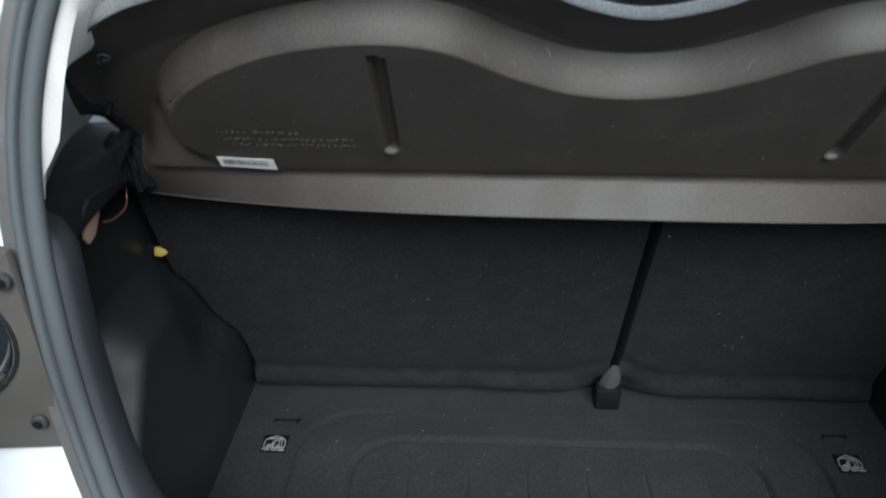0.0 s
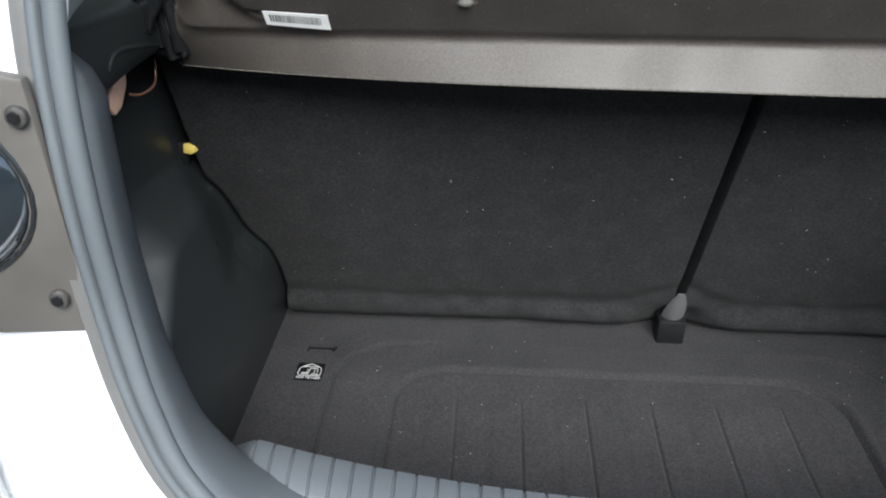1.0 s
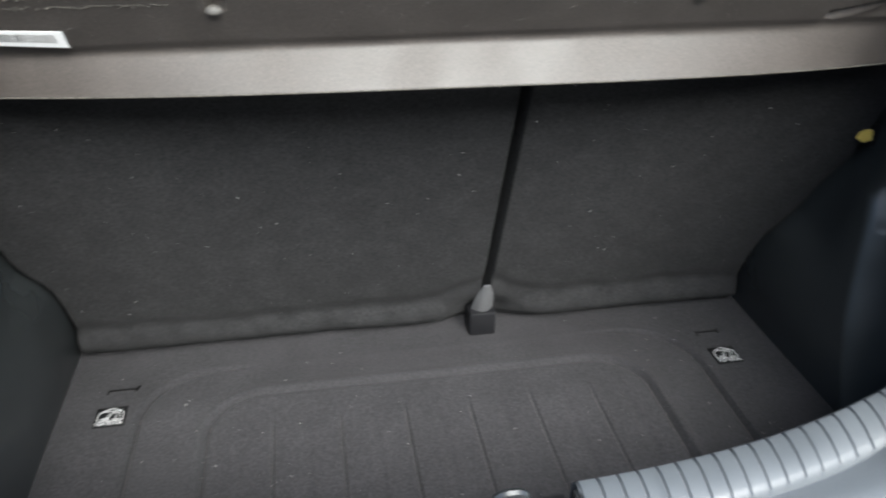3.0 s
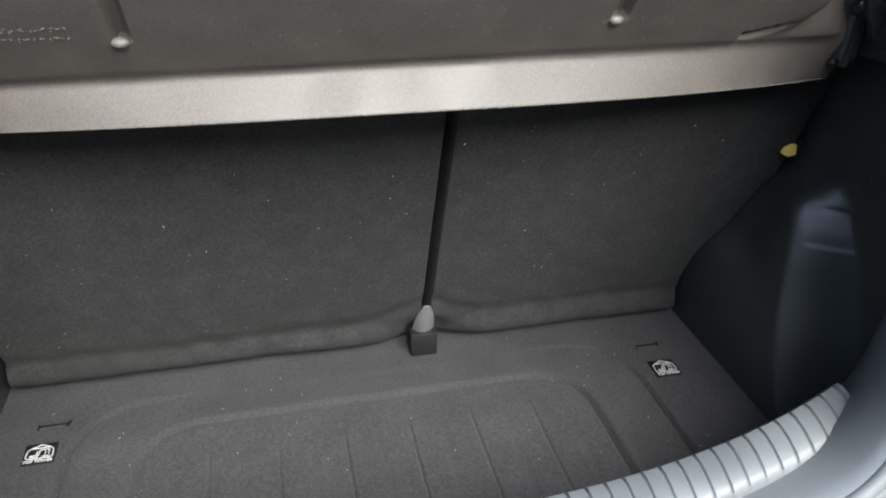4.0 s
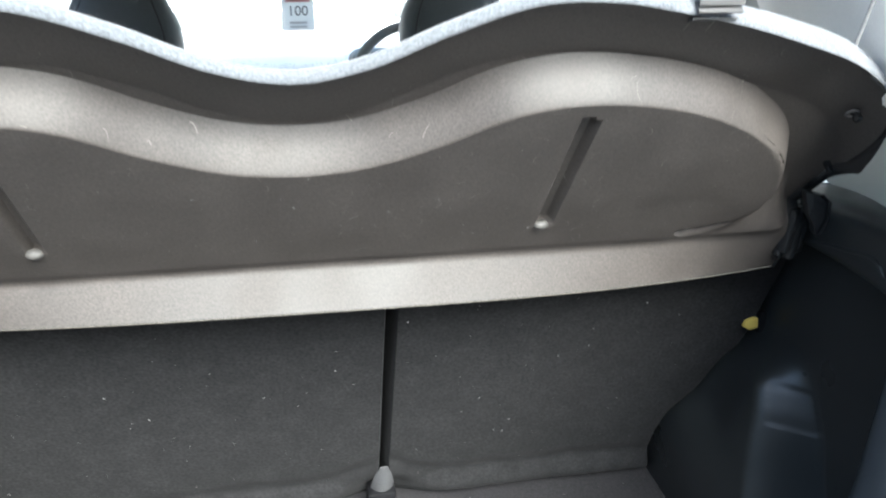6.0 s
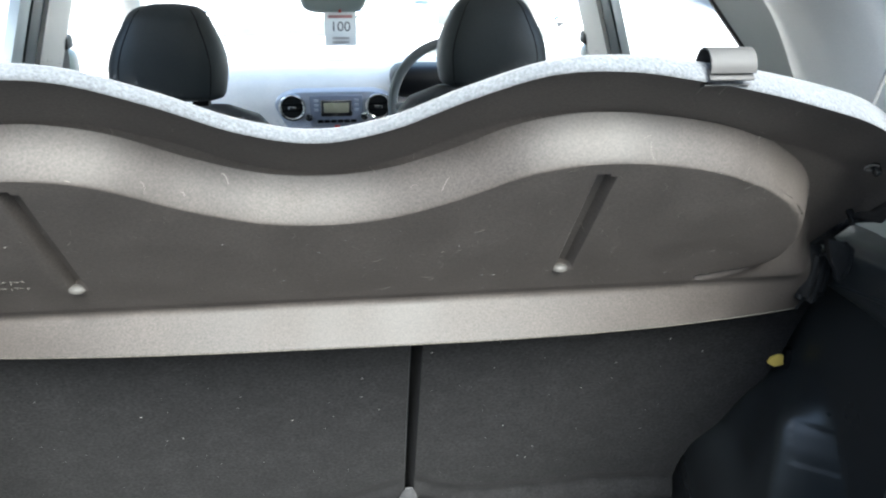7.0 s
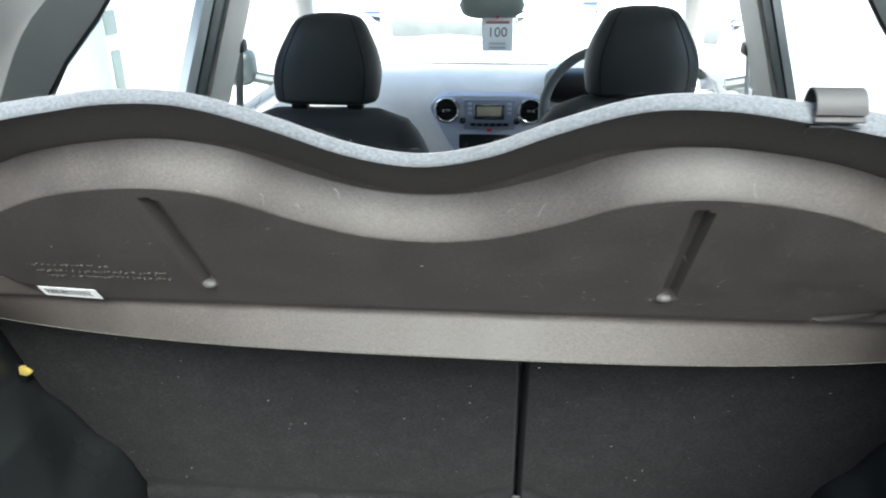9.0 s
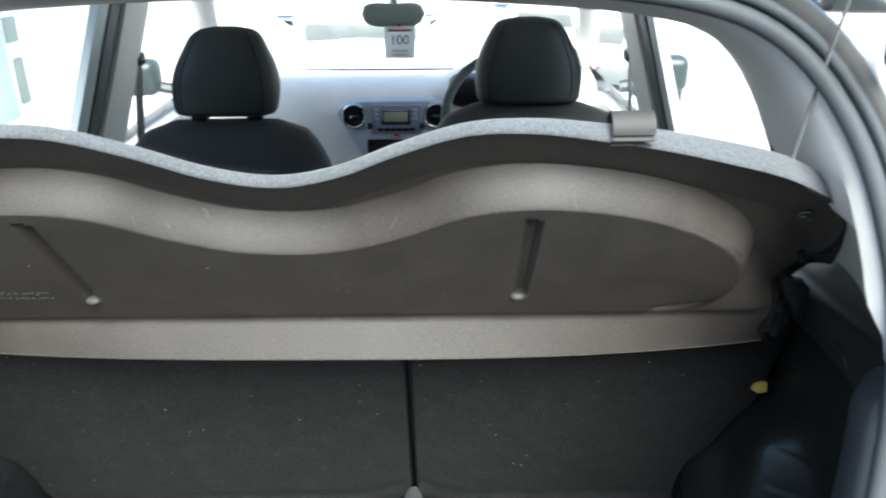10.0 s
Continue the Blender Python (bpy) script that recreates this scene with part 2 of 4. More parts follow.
CLIP_GREY = surface("grey_clip_plastic", (0.062, 0.060, 0.059), 0.62, stain=0.08)
COPPER_METAL = surface("copper_edge", (0.50, 0.26, 0.17), 0.35, metal=0.6, stain=0.1)
LINT = surface("lint_fibre", (0.24, 0.24, 0.23), 0.9)
REST_SKIN = surface("charcoal_leathercloth", (0.036, 0.043, 0.045), 0.5, grain=0.12, grain_size=0.002, stain=0.08, bump=0.0003)
RADIO_DARK = surface("blue_grey_fascia", (0.25, 0.28, 0.35), 0.4, stain=0.05)
WHEEL_GREY = surface("grey_wheel_skin", (0.09, 0.10, 0.10), 0.5, stain=0.08)
MIRROR_GREY = surface("grey_mirror_plastic", (0.36, 0.42, 0.40), 0.5, stain=0.05)
MIRROR_DARK = surface("dark_mirror_plastic", (0.05, 0.065, 0.065), 0.35, stain=0.08)
RED_PALE = thin_card("faded_red_print", (0.72, 0.42, 0.42))
PALE_BLUE_TRIM = surface("pale_frame_paint", (0.54, 0.61, 0.63), 0.4, stain=0.05)
RUBBER_GREEN = surface("door_seal_rubber", (0.06, 0.08, 0.082), 0.5, stain=0.1)
CONCRETE = surface("pale_concrete", (0.62, 0.61, 0.59), 0.9, grain=0.12, grain_size=0.02, stain=0.10, stain_size=1.2)
# pale grey base colour paints the sky's reflection into the parked cars' glass
CAR_GLASS = surface("sky_lit_car_glass", (0.32, 0.34, 0.35), 0.06, stain=0.04, coat=1.0)
BRICK_GREY = surface("grey_render", (0.095, 0.094, 0.092), 0.9, grain=0.1, grain_size=0.02, stain=0.15, stain_size=1.0)
GRILLE = surface("grey_grille", (0.14, 0.15, 0.15), 0.5, stain=0.1)
WALL_WHITE = surface("white_render", (0.75, 0.75, 0.73), 0.8, grain=0.05, stain=0.06, stain_size=0.8)
ASPHALT = surface("worn_asphalt", (0.046, 0.0455, 0.045), 0.9, grain=0.2, grain_size=0.02, stain=0.15, stain_size=1.5)
LCD = surface("radio_display", (0.42, 0.40, 0.28), 0.3, stain=0.05)
TYRE = surface("tyre_rubber", (0.06, 0.06, 0.06), 0.8, stain=0.1)


# ---- ground ----
ground_bm = bmesh.new()
bmesh.ops.create_grid(ground_bm, x_segments=8, y_segments=8, size=600)
tagged(part("ground", ground_bm, ASPHALT), "dark worn asphalt under and behind the car", "ground", kind="structure")

apron_bm = block((60, 52.4, 0.02), (0, 26.9, 0.0), 0.004)
tagged(part("yard_apron", apron_bm, CONCRETE), "pale concrete yard in front of the car", "pavement", kind="structure")

car = thing("hatchback_car", "white hatchback with its tailgate raised over the open boot", "car")

# ---- parcel shelf, tipped up on its front hinges ----
SHELF_X = -0.006
TIP = radians(51)
S_DIR = V((0, -math.cos(TIP), math.sin(TIP)))
H_DIR = V((0, math.sin(TIP), math.cos(TIP)))
S_ZERO = V((SHELF_X, -0.268, 1.108))
REAR_EDGE = [(-0.05, 0.236), (0, 0.223), (0.05, 0.236), (0.10, 0.266), (0.15, 0.289), (0.20, 0.291), (0.25, 0.281), (0.30, 0.268), (0.35, 0.251), (0.40, 0.231), (0.44, 0.206), (0.467, 0.182), (0.484, 0.155), (0.495, 0.124), (0.501, 0.100), (0.503, 0.084)]
TRAY_EDGE = [(-0.05, 0.151), (0, 0.144), (0.05, 0.151), (0.10, 0.174), (0.15, 0.205), (0.20, 0.216), (0.25, 0.212), (0.30, 0.198), (0.345, 0.175)]
TRAY_END = [(0.381, 0.146), (0.405, 0.115), (0.417, 0.08), (0.416, 0.052), (0.405, 0.034), (0.386, 0.018), (0.35, 0.004), (0.28, -0.010)]


def shelf_place(x, s, h):
    return S_ZERO + V((x, 0, 0)) + S_DIR * s + H_DIR * h


tray = [V((x, curve_at(TRAY_EDGE, x))) for x in np.linspace(0, 0.345, 40)] + spline([V(q) for q in [TRAY_EDGE[-1]] + TRAY_END], 6) + [V((0.2, -0.02)), V((0, -0.02))]
TRAY_XY = np.array([(p.x, p.y) for p in tray])


def tray_gap(x, s):
    """How far a place of the shelf lies outside the sunken tray (0 inside it)."""
    x = abs(x)
    a, b = TRAY_XY[:-1], TRAY_XY[1:]
    p = np.array((x, s))
    ab = b - a
    k = np.clip(((p - a) * ab).sum(1) / np.maximum((ab * ab).sum(1), 1e-12), 0, 1)
    near = np.sqrt((((a + ab * k[:, None]) - p) ** 2).sum(1).min())
    inside = s < np.interp(x, TRAY_XY[:60, 0], TRAY_XY[:60, 1]) if x < 0.345 else False
    if x >= 0.345:
        right = np.interp(s, [0.02, 0.034, 0.052, 0.08, 0.115, 0.146, 0.175], [0.35, 0.405, 0.416, 0.417, 0.405, 0.381, 0.345])
        inside = x < right and s > 0.02
    elif s < np.interp(x, [0, 0.2, 0.30, 0.345], [-1, -1, -1, 0.004]):
        inside = False
    return -near if inside else near


GROOVES = [((0.206, 0.050), (0.206, 0.192)), ((-0.210, 0.050), (-0.210, 0.192))]


def groove_depth(x, s):
    h = 0.0
    for (x0, s0), (x1, s1) in GROOVES:
        k = min(1, max(0, (s - s0) / (s1 - s0)))
        d = math.hypot(x - lerp(x0, x1, k), s - lerp(s0, s1, k))
        h = max(h, 1 - step(0.0042, 0.0066, d))
    return 0.0090 * h


RIM_GAP = 0.0140


def shelf_height(x, s):
    """Relief of the board's underside: the tray hangs low, its rim stands back."""
    g = tray_gap(x, s)
    k = min(1.0, max(0.0, (g + 0.003) / (RIM_GAP + 0.003)))
    rise = 0.034 * k ** 1.22
    if s > 0.05:
        room = max(0.0, curve_at(REAR_EDGE, abs(x)) - s)
        rise -= 0.0155 * (1 - min(1.0, room / 0.062)) * (1.0 if g > RIM_GAP else 0.0)
    rise *= step(-0.002, lerp(0.011, 0.075, step(0.33, 0.40, abs(x)) * step(0.478, 0.440, abs(x))), s)
    if g < 0:
        rise += groove_depth(x, s)
    return rise


def shelf_columns(n=230):
    w = [math.sin(math.pi / 2 * k) for k in np.linspace(-1, 1, n)]
    return [0.503 * (0.62 * a + 0.38 * b) for a, b in zip(w, np.linspace(-1, 1, n))]


def squeeze(x, s):
    """The board's ends stand out over its rear half and step in towards the hinges."""
    a = abs(x)
    return x if a <= 0.484 else math.copysign(0.484 + (a - 0.484) * min(1.0, max(0.12, s / 0.080)), x)


def crease(x):
    """Where the tray's wall meets the rim, along a column of the shelf."""
    x = min(abs(x), 0.424)
    lo, hi = 0.06, curve_at(REAR_EDGE, x)
    for _ in range(22):
        mid = (lo + hi) / 2
        if tray_gap(x, mid) < RIM_GAP:
            lo = mid
        else:
            hi = mid
    return lo


def shelf_rows(x):
    """Places along a column, from the fold to the rear edge, gathered at the tray's wall."""
    rear = curve_at(REAR_EDGE, abs(x))
    c = min(crease(x), rear - 0.012)
    a = min(max(0.02, c - 0.022), c - 0.004)
    return [*np.linspace(0, a, 54, endpoint=False), *np.linspace(a, c - 0.0003, 26, endpoint=False), c - 0.0003, c + 0.0003, *np.linspace(c + 0.002, rear, 26)]


def lip_straight(x, k):
    """The turned-down front lip before its fold is rounded: k runs from the fold to the lower edge."""
    bow = 0.050 * (abs(x) / 0.486) ** 2.6
    fold = shelf_place(x, 0, shelf_height(x, 0)) + V((0, 0.005, -0.001))
    low = V((S_ZERO.x + x, -0.284 + bow, 1.0683 - 0.010 * x - 0.006 * (abs(x) / 0.486) ** 2))
    return fold.lerp(low, k)


FOLD_S, FOLD_K = 0.006, 0.14


def fold_point(x, t):
    """The rounded fold between tray and lip, t from 0 on the tray to 1 on the lip."""
    a, m, b = shelf_place(x, FOLD_S, shelf_height(x, FOLD_S)), lip_straight(x, 0), lip_straight(x, FOLD_K)
    return a * (1 - t) ** 2 + m * 2 * t * (1 - t) + b * t * t


def lip_point(x, k):
    return lip_straight(x, k) if k >= FOLD_K else fold_point(x, 0.5 + 0.5 * k / FOLD_K)


def under_point(x, s):
    return shelf_place(x, s, shelf_height(x, s)) if s >= FOLD_S else fold_point(x, 0.5 * (1 - s / FOLD_S))


shelf = thing("parcel_shelf", "taupe moulded fibre parcel shelf tipped up on cords", "parcel shelf", (SHELF_X, -0.27, 1.06))
under = [[under_point(squeeze(x, t), t) for t in shelf_rows(x)] for x in shelf_columns()]
full = []
for x, row in zip(shelf_columns(), under):
    lip = [lip_point(squeeze(x, 0), 1 - k / 16) for k in range(16)]
    skin = lip + row
    full.append(skin + [p + H_DIR * 0.003 for p in reversed(skin)])
board_bm = caps(sheet(full, closed=True), full)
home(part("board", board_bm, BOARD, shelf, "taupe pressed fibre underside with a sunken tray"))
# pale felt over the top, rolled round the rear edge
felt_rows = []
for x in shelf_columns():
    rear = curve_at(REAR_EDGE, abs(x))
    wide = lerp(0.0085, 0.020, step(0.12, 0.42, x)) if x > 0 else lerp(0.0085, 0.016, step(0.15, 0.42, -x))
    wide = max(0.003, wide * step(0.508, 0.46, abs(x)))
    start = min(0.05, rear - 0.01)
    row = [shelf_place(squeeze(x, t), t, shelf_height(x, t) + 0.0050) for t in np.linspace(start, rear, 60)]
    h = shelf_height(x, rear)
    row += [shelf_place(x, rear + 0.0035 * math.sin(a) + 0.002, h - 0.0028 + (wide + 0.0033) * (0.5 + 0.5 * math.cos(a))) for a in np.linspace(0.0, math.pi, 9)]
    felt_rows.append(row)
home(part("felt_cover", sheet(felt_rows), SHELF_FELT, shelf, "pale grey fuzzy felt on the upper face"))
# pale nubs at the groove ends
for (x0, s0), _ in GROOVES:
    nub = bmesh.new()
    bmesh.ops.create_uvsphere(nub, u_segments=16, v_segments=8, radius=1.0)
    bmesh.ops.scale(nub, vec=(0.0072, 0.0048, 0.0038), verts=nub.verts[:])
    bmesh.ops.transform(nub, matrix=Matrix.Translation(shelf_place(x0, s0 - 0.004, 0.0012)) @ Matrix.Rotation(radians(90) - TIP, 4, "X"), verts=nub.verts[:])
    home(part("nub", nub, NUB, shelf, "pale scuffed nub at a groove's end"))
# thin pale fringe along the lip's lower edge
home(part("edge_binding", tube([lip_point(x, 1) + V((0, -0.0005, -0.0006)) for x in np.linspace(-0.484, 0.484, 60)], 0.0006, 6), FRINGE, shelf, "thin pale fibre fringe"))
# black end fittings with hinge ribs, and the side clips
for sgn in (-1, 1):
    base = lip_point(sgn * 0.482, 0.34) + V((sgn * 0.007, 0.006, 0.007))
    yaw = Matrix.Rotation(sgn * 0.25, 4, "Z")
    fit_bm = block((0.036, 0.012, 0.050), base + V((0, -0.001, 0.003)), 0.004, yaw, None, 3)
    fit_bm = disc(0.009, 0.014, base + V((sgn * 0.006, -0.004, 0.024)), "x", 20, 0.003, fit_bm)
    fit_bm = block((0.022, 0.014, 0.026), base + V((sgn * 0.014, 0.002, 0.026)), 0.005, yaw, fit_bm, 3)
    home(part("hinge_fitting", fit_bm, BLACK_GLOSS, shelf, "black ribbed plastic hinge fitting"))
    cup = V((SHELF_X + sgn * 0.488, -0.278, 1.122))
    arm = [(cup.x + sgn * a, cup.z + b) for a, b in ((-0.016, 0.034), (0.002, 0.030), (0.012, 0.022), (0.013, 0.004), (0.009, -0.010), (0.003, -0.012), (-0.001, 0.000), (-0.008, 0.010))]
    home(part("hinge_arm", slab(arm, "y", cup.y - 0.004, cup.y + 0.006, 0.0016), BLACK_GLOSS, shelf, "folded black hinge arm"))
    home(part("hinge_arm_edge", tube([V((u, cup.y - 0.005, w)) for u, w in arm[1:6]], 0.0013, 6), BLACK_GLOSS, shelf))
    for a, b, tall in ((-0.013, 0.008, 0.046), (-0.004, 0.003, 0.052), (0.005, 0.008, 0.040)):
        home(part("hinge_tab", block((0.0065, 0.014, tall), base + yaw @ V((sgn * a, -0.007, b)), 0.0018, yaw @ Matrix.Rotation(sgn * 0.12, 4, "Y")), BLACK_GLOSS, shelf))
    home(part("lip_end_edge", tube([lip_point(sgn * 0.486, k) + V((0, -0.001, 0)) for k in np.linspace(0.1, 1.0, 14)], 0.0020, 8), BLACK_GLOSS, shelf, "black edging down the lip's end"))
    cap_rows = []
    border = [(x, curve_at(REAR_EDGE, x)) for x in np.linspace(0.425, 0.503, 26)] + [(squeeze(0.503, t), t) for t in np.linspace(0.080, 0.006, 12)]
    for n, (x, s) in enumerate(border):
        away = V((-0.97, -0.24 if s > 0.05 else 0.0)) * (0.0012 + 0.0110 * step(0.80, 1.15, n / 25))
        row = [shelf_place(sgn * x, s + 0.0015, shelf_height(x, s) - 0.0010)]
        for k in np.linspace(0, 1, 6):
            u, w = x + away.x * k, s + away.y * k
            row.append(shelf_place(sgn * u, w, shelf_height(u, w) - lerp(0.0042, 0.0010, k ** 3)))
        cap_rows.append(row)
    home(part("end_strip", sheet(cap_rows), BLACK_GLOSS, shelf, "black plastic strip along the shelf's end"))
    eye = [shelf_place(sgn * 0.447 + 0.0055 * math.cos(q), 0.162 + 0.004 * math.sin(q), shelf_height(0.447, 0.162) - 0.005) for q in np.linspace(0, 2 * math.pi, 20, endpoint=False)]
    home(part("cord_eye", ring(eye, 0.0010, 6), CLIP_GREY, shelf, "small grey cord eye"))
    turn = Matrix.Rotation(radians(90) - TIP, 4, "X")
    home(part("side_clip", block((0.006, 0.020, 0.005), shelf_place(sgn * 0.482, 0.074, shelf_height(0.482, 0.074) - 0.004), 0.0015, turn), BLACK_GLOSS, shelf))
    home(part("side_clip", block((0.006, 0.014, 0.007), shelf_place(sgn * 0.452, 0.160, shelf_height(0.452, 0.160) - 0.004), 0.002, turn), BLACK_GLOSS, shelf))


# ---- boot floor ----
def inset(x, y, wide, top, r):
    """How far a place lies inside a rounded pressing that is open towards the sill."""
    ax, ay = abs(x + 0.012) - (wide - r), y - (top - r)
    if ax > 0 and ay > 0:
        return r - math.hypot(ax, ay)
    return r - max(ax, ay)


def floor_relief(x, y):
    """Pressed steps and ribs of the boot carpet."""
    z = 0.0007 * noise.noise(V((x * 14, y * 14, 2)))
    outer, inner = inset(x, y, 0.386, -0.050, 0.10), inset(x, y, 0.300, -0.104, 0.075)
    side = step(0.22, 0.33, abs(x + 0.012))
    z -= 0.0014 * step(-0.003, 0.010, outer) + 0.0095 * side * math.exp(-(outer / 0.0034) ** 2)
    z -= 0.0032 * step(-0.004, 0.006, inner) + lerp(0.0026, 0.0085, side) * math.exp(-((inner - 0.003) / 0.0032) ** 2)
    z += 0.0014 * math.exp(-((inner + 0.006) / 0.0045) ** 2)
    if inner > 0.02:
        k = (x + 0.2255) / 0.0853
        near = abs(k - round(k)) * 0.0853
        if -0.5 < k < 5.5:
            z -= 0.0038 * lerp(1.0, 0.7, step(-0.1, 0.2, x)) * (1 - step(0.0004, 0.0032, near)) * step(-0.145, -0.185, y)
        half_k = abs(k - 0.5 - round(k - 0.5)) * 0.0853
        z -= 0.0012 * (1 - step(0.002, 0.008, half_k)) * step(-0.15, -0.19, y)
    return z


floor_rows = []
RIBS = [-0.2255 + 0.0853 * k for k in range(6)]
floor_x = sorted(set(np.linspace(-0.56, 0.56, 460).round(5)) | {round(r + d, 5) for r in RIBS for d in (-0.005, -0.0035, -0.0022, -0.0012, 0, 0.0012, 0.0022, 0.0035, 0.005)})
for x in floor_x:
    floor_rows.append([V((x, y, 0.60 + floor_relief(x, y))) for y in np.linspace(-0.48, 0.03, 220)])
boot_floor = part("boot_carpet", thick(sheet(floor_rows), 0.004), FLOOR_FELT)
tagged(boot_floor, "dark grey ribbed boot floor carpet with pressed rim", "carpet")


# ---- rear seat backs ----
ARCH = [(0.58, 0.500), (0.61, 0.497), (0.68, 0.489), (0.72, 0.490), (0.755, 0.496), (0.785, 0.512), (0.80, 0.518), (0.835, 0.525), (0.865, 0.533), (0.888, 0.545), (0.95, 0.548)]


def seat_back(name, x0, x1, label):
    """A felt-backed bench half with a soft rolled foot."""
    t = thing(name, label, "seat back", ((x0 + x1) / 2, 0.05, 0.60), "rear bench")
    rows = []
    n = 240
    for i in range(n + 1):
        q = i / n
        q = 1 - (1 - q) ** 1.5 if x1 < 0.3 else q ** 1.5
        x = lerp(x0, x1, q)
        inner = (x1 - x) if x1 < 0.3 else (x - x0)
        tuck = 0.060 * (1 - min(1, inner / 0.0065)) ** 1.6
        near = math.exp(-(inner / 0.055) ** 2)
        sag = 0.006 * noise.noise(V((x * 9, 0, 3))) + 0.0035 * noise.noise(V((x * 27, 0, 7)))
        row = []
        for j in range(90):
            z = lerp(0.598, 1.12, (j / 89) ** 1.35)
            y = -0.42 * (z - 0.615) + tuck
            crest = 0.650 + sag + 0.034 * near
            y -= (0.0078 + 0.7 * sag) * math.exp(-((z - crest + 0.022) / 0.019) ** 2)
            y += (0.0038 + 0.5 * sag) * math.exp(-((z - crest - 0.012) / 0.012) ** 2)
            y += 0.010 * step(0.622 + 0.5 * sag, 0.602, z)
            y -= 0.008 * step(0.66, 0.61, z) * step(-0.15, 0.10, x)
            y += 0.022 * near * step(0.70, 0.62, z)
            y += 0.0030 * noise.noise(V((x * 5, z * 6, 1))) + 0.0012 * noise.noise(V((x * 17, z * 15, 5)))
            y += 0.0030 * noise.noise(V((x * 42, z * 30, 9))) * math.exp(-((z - 0.64) / 0.03) ** 2)
            y += 0.05 * min(1.0, max(0.0, (abs(x) - curve_at(ARCH, z) + 0.010) / 0.012)) ** 2
            row.append(V((x, y, z)))
        rows.append(row)
    home(part("felt_back", sheet(rows), SEAT_FELT, t, "charcoal felt backing with a soft fold at its foot"))
    home(part("cushion", block((x1 - x0 - 0.03, 0.12, 0.48), ((x0 + x1) / 2, 0.0, 0.87), 0.03, Matrix.Rotation(radians(22.5), 4, "X")), SEAT_CLOTH, t))
    return t


seat_back("rear_seat_back", -0.60, 0.081, "wide charcoal rear seat back with felt backing")
seat_back("rear_seat_back", 0.083, 0.60, "narrow charcoal rear seat back with felt backing")


# ---- boot side trims ----
REAR_RIGHT = [(0.58, -0.315), (0.70, -0.275), (0.77, -0.250), (0.85, -0.224), (0.89, -0.205), (0.95, -0.195)]
REAR_LEFT = [(0.58, -0.46), (0.70, -0.43), (0.80, -0.380), (0.84, -0.335), (0.885, -0.280), (0.92, -0.255)]


def trim_x(y, z, sgn):
    """Half-width of the boot's side trim at a place: wheel arch, wall and rear return."""
    wall = 0.557 + 0.02 * step(-0.14, -0.32, y)
    wall -= 0.010 * step(0.93, 1.04, z)
    arch = curve_at(ARCH, z)
    arch = lerp(arch, curve_at([(0.58, 0.500), (0.70, 0.492), (0.80, 0.505), (0.86, 0.516), (0.90, 0.522)], z), step(-0.10, -0.20, y))
    edge = curve_at(REAR_RIGHT if sgn > 0 else REAR_LEFT, z)
    ky = step(edge - 0.034, edge + 0.026, y)
    kz = step(0.930, 0.872, z)
    x = wall - (wall - arch) * ky * kz
    if sgn > 0 and 0.838 < z < 0.886 and -0.026 < y - edge < 0.010:
        x += 0.0016                  # square cover pressed into the arch
    return x


def opening(z):
    """The boot opening's rear face leans forward as it rises."""
    return curve_at([(0.70, -0.548), (0.80, -0.525), (0.90, -0.505), (1.10, -0.490), (1.25, -0.450), (1.38, -0.400), (1.46, -0.368)], z)


LOOP = [(0, 0.716), (0.15, 0.718), (0.30, 0.728), (0.385, 0.752), (0.438, 0.805), (0.465, 0.870), (0.477, 0.950), (0.482, 1.06), (0.485, 1.17), (0.476, 1.26), (0.448, 1.345), (0.394, 1.412), (0.31, 1.445), (0.15, 1.459), (0, 1.462)]
half = spline([V((x, opening(z), z)) for x, z in LOOP], 6)
loop = half + [V((-p.x, p.y, p.z)) for p in half[-2:0:-1]]


def along_opening(profile, path, closed=True):
    """Sweeps a profile (inward, rearward) round the opening."""
    n, rows = len(path), []
    mid = V((0, -0.47, 1.08))
    for i, p in enumerate(path):
        a = path[(i + 1) % n] if closed or i < n - 1 else path[i]
        b = path[i - 1] if closed or i > 0 else path[i]
        t = (a - b).normalized()
        back = V((0, -1, 0))
        back = (back - t * back.dot(t)).normalized()
        inward = t.cross(back)
        if inward.dot(mid - p) < 0:
            inward = -inward
        rows.append([p + inward * u + back * w for u, w in (profile(p) if callable(profile) else profile)])
    return rows


def arc(cx, cy, r, a0, a1, n):
    return [(cx + r * math.cos(radians(a)), cy + r * math.sin(radians(a))) for a in np.linspace(a0, a1, n)]


seal_profile = arc(0.0145, 0.001, 0.0075, -60, 150, 11) + [(0.0062, -0.0010)] + arc(0.0012, 0.0025, 0.0046, 30, 215, 10)
home(part("weather_seal", sheet(along_opening(seal_profile, loop), wrap=True), RUBBER, car, "black double-lipped rubber tailgate seal"))
flange_profile = [(-0.001, -0.004), (-0.005, 0.0), (-0.010, 0.001), (-0.015, 0.001), (-0.018, -0.003), (-0.021, -0.03), (-0.025, -0.08)]
home(part("shut_flange", sheet(along_opening(flange_profile, loop), wrap=True), FLANGE, car, "taupe metal flange round the boot opening"))

low = [p for p in half if p.z < 1.178]
lower_u = [V((-p.x, p.y, p.z)) for p in low[::-1]] + low[1:]


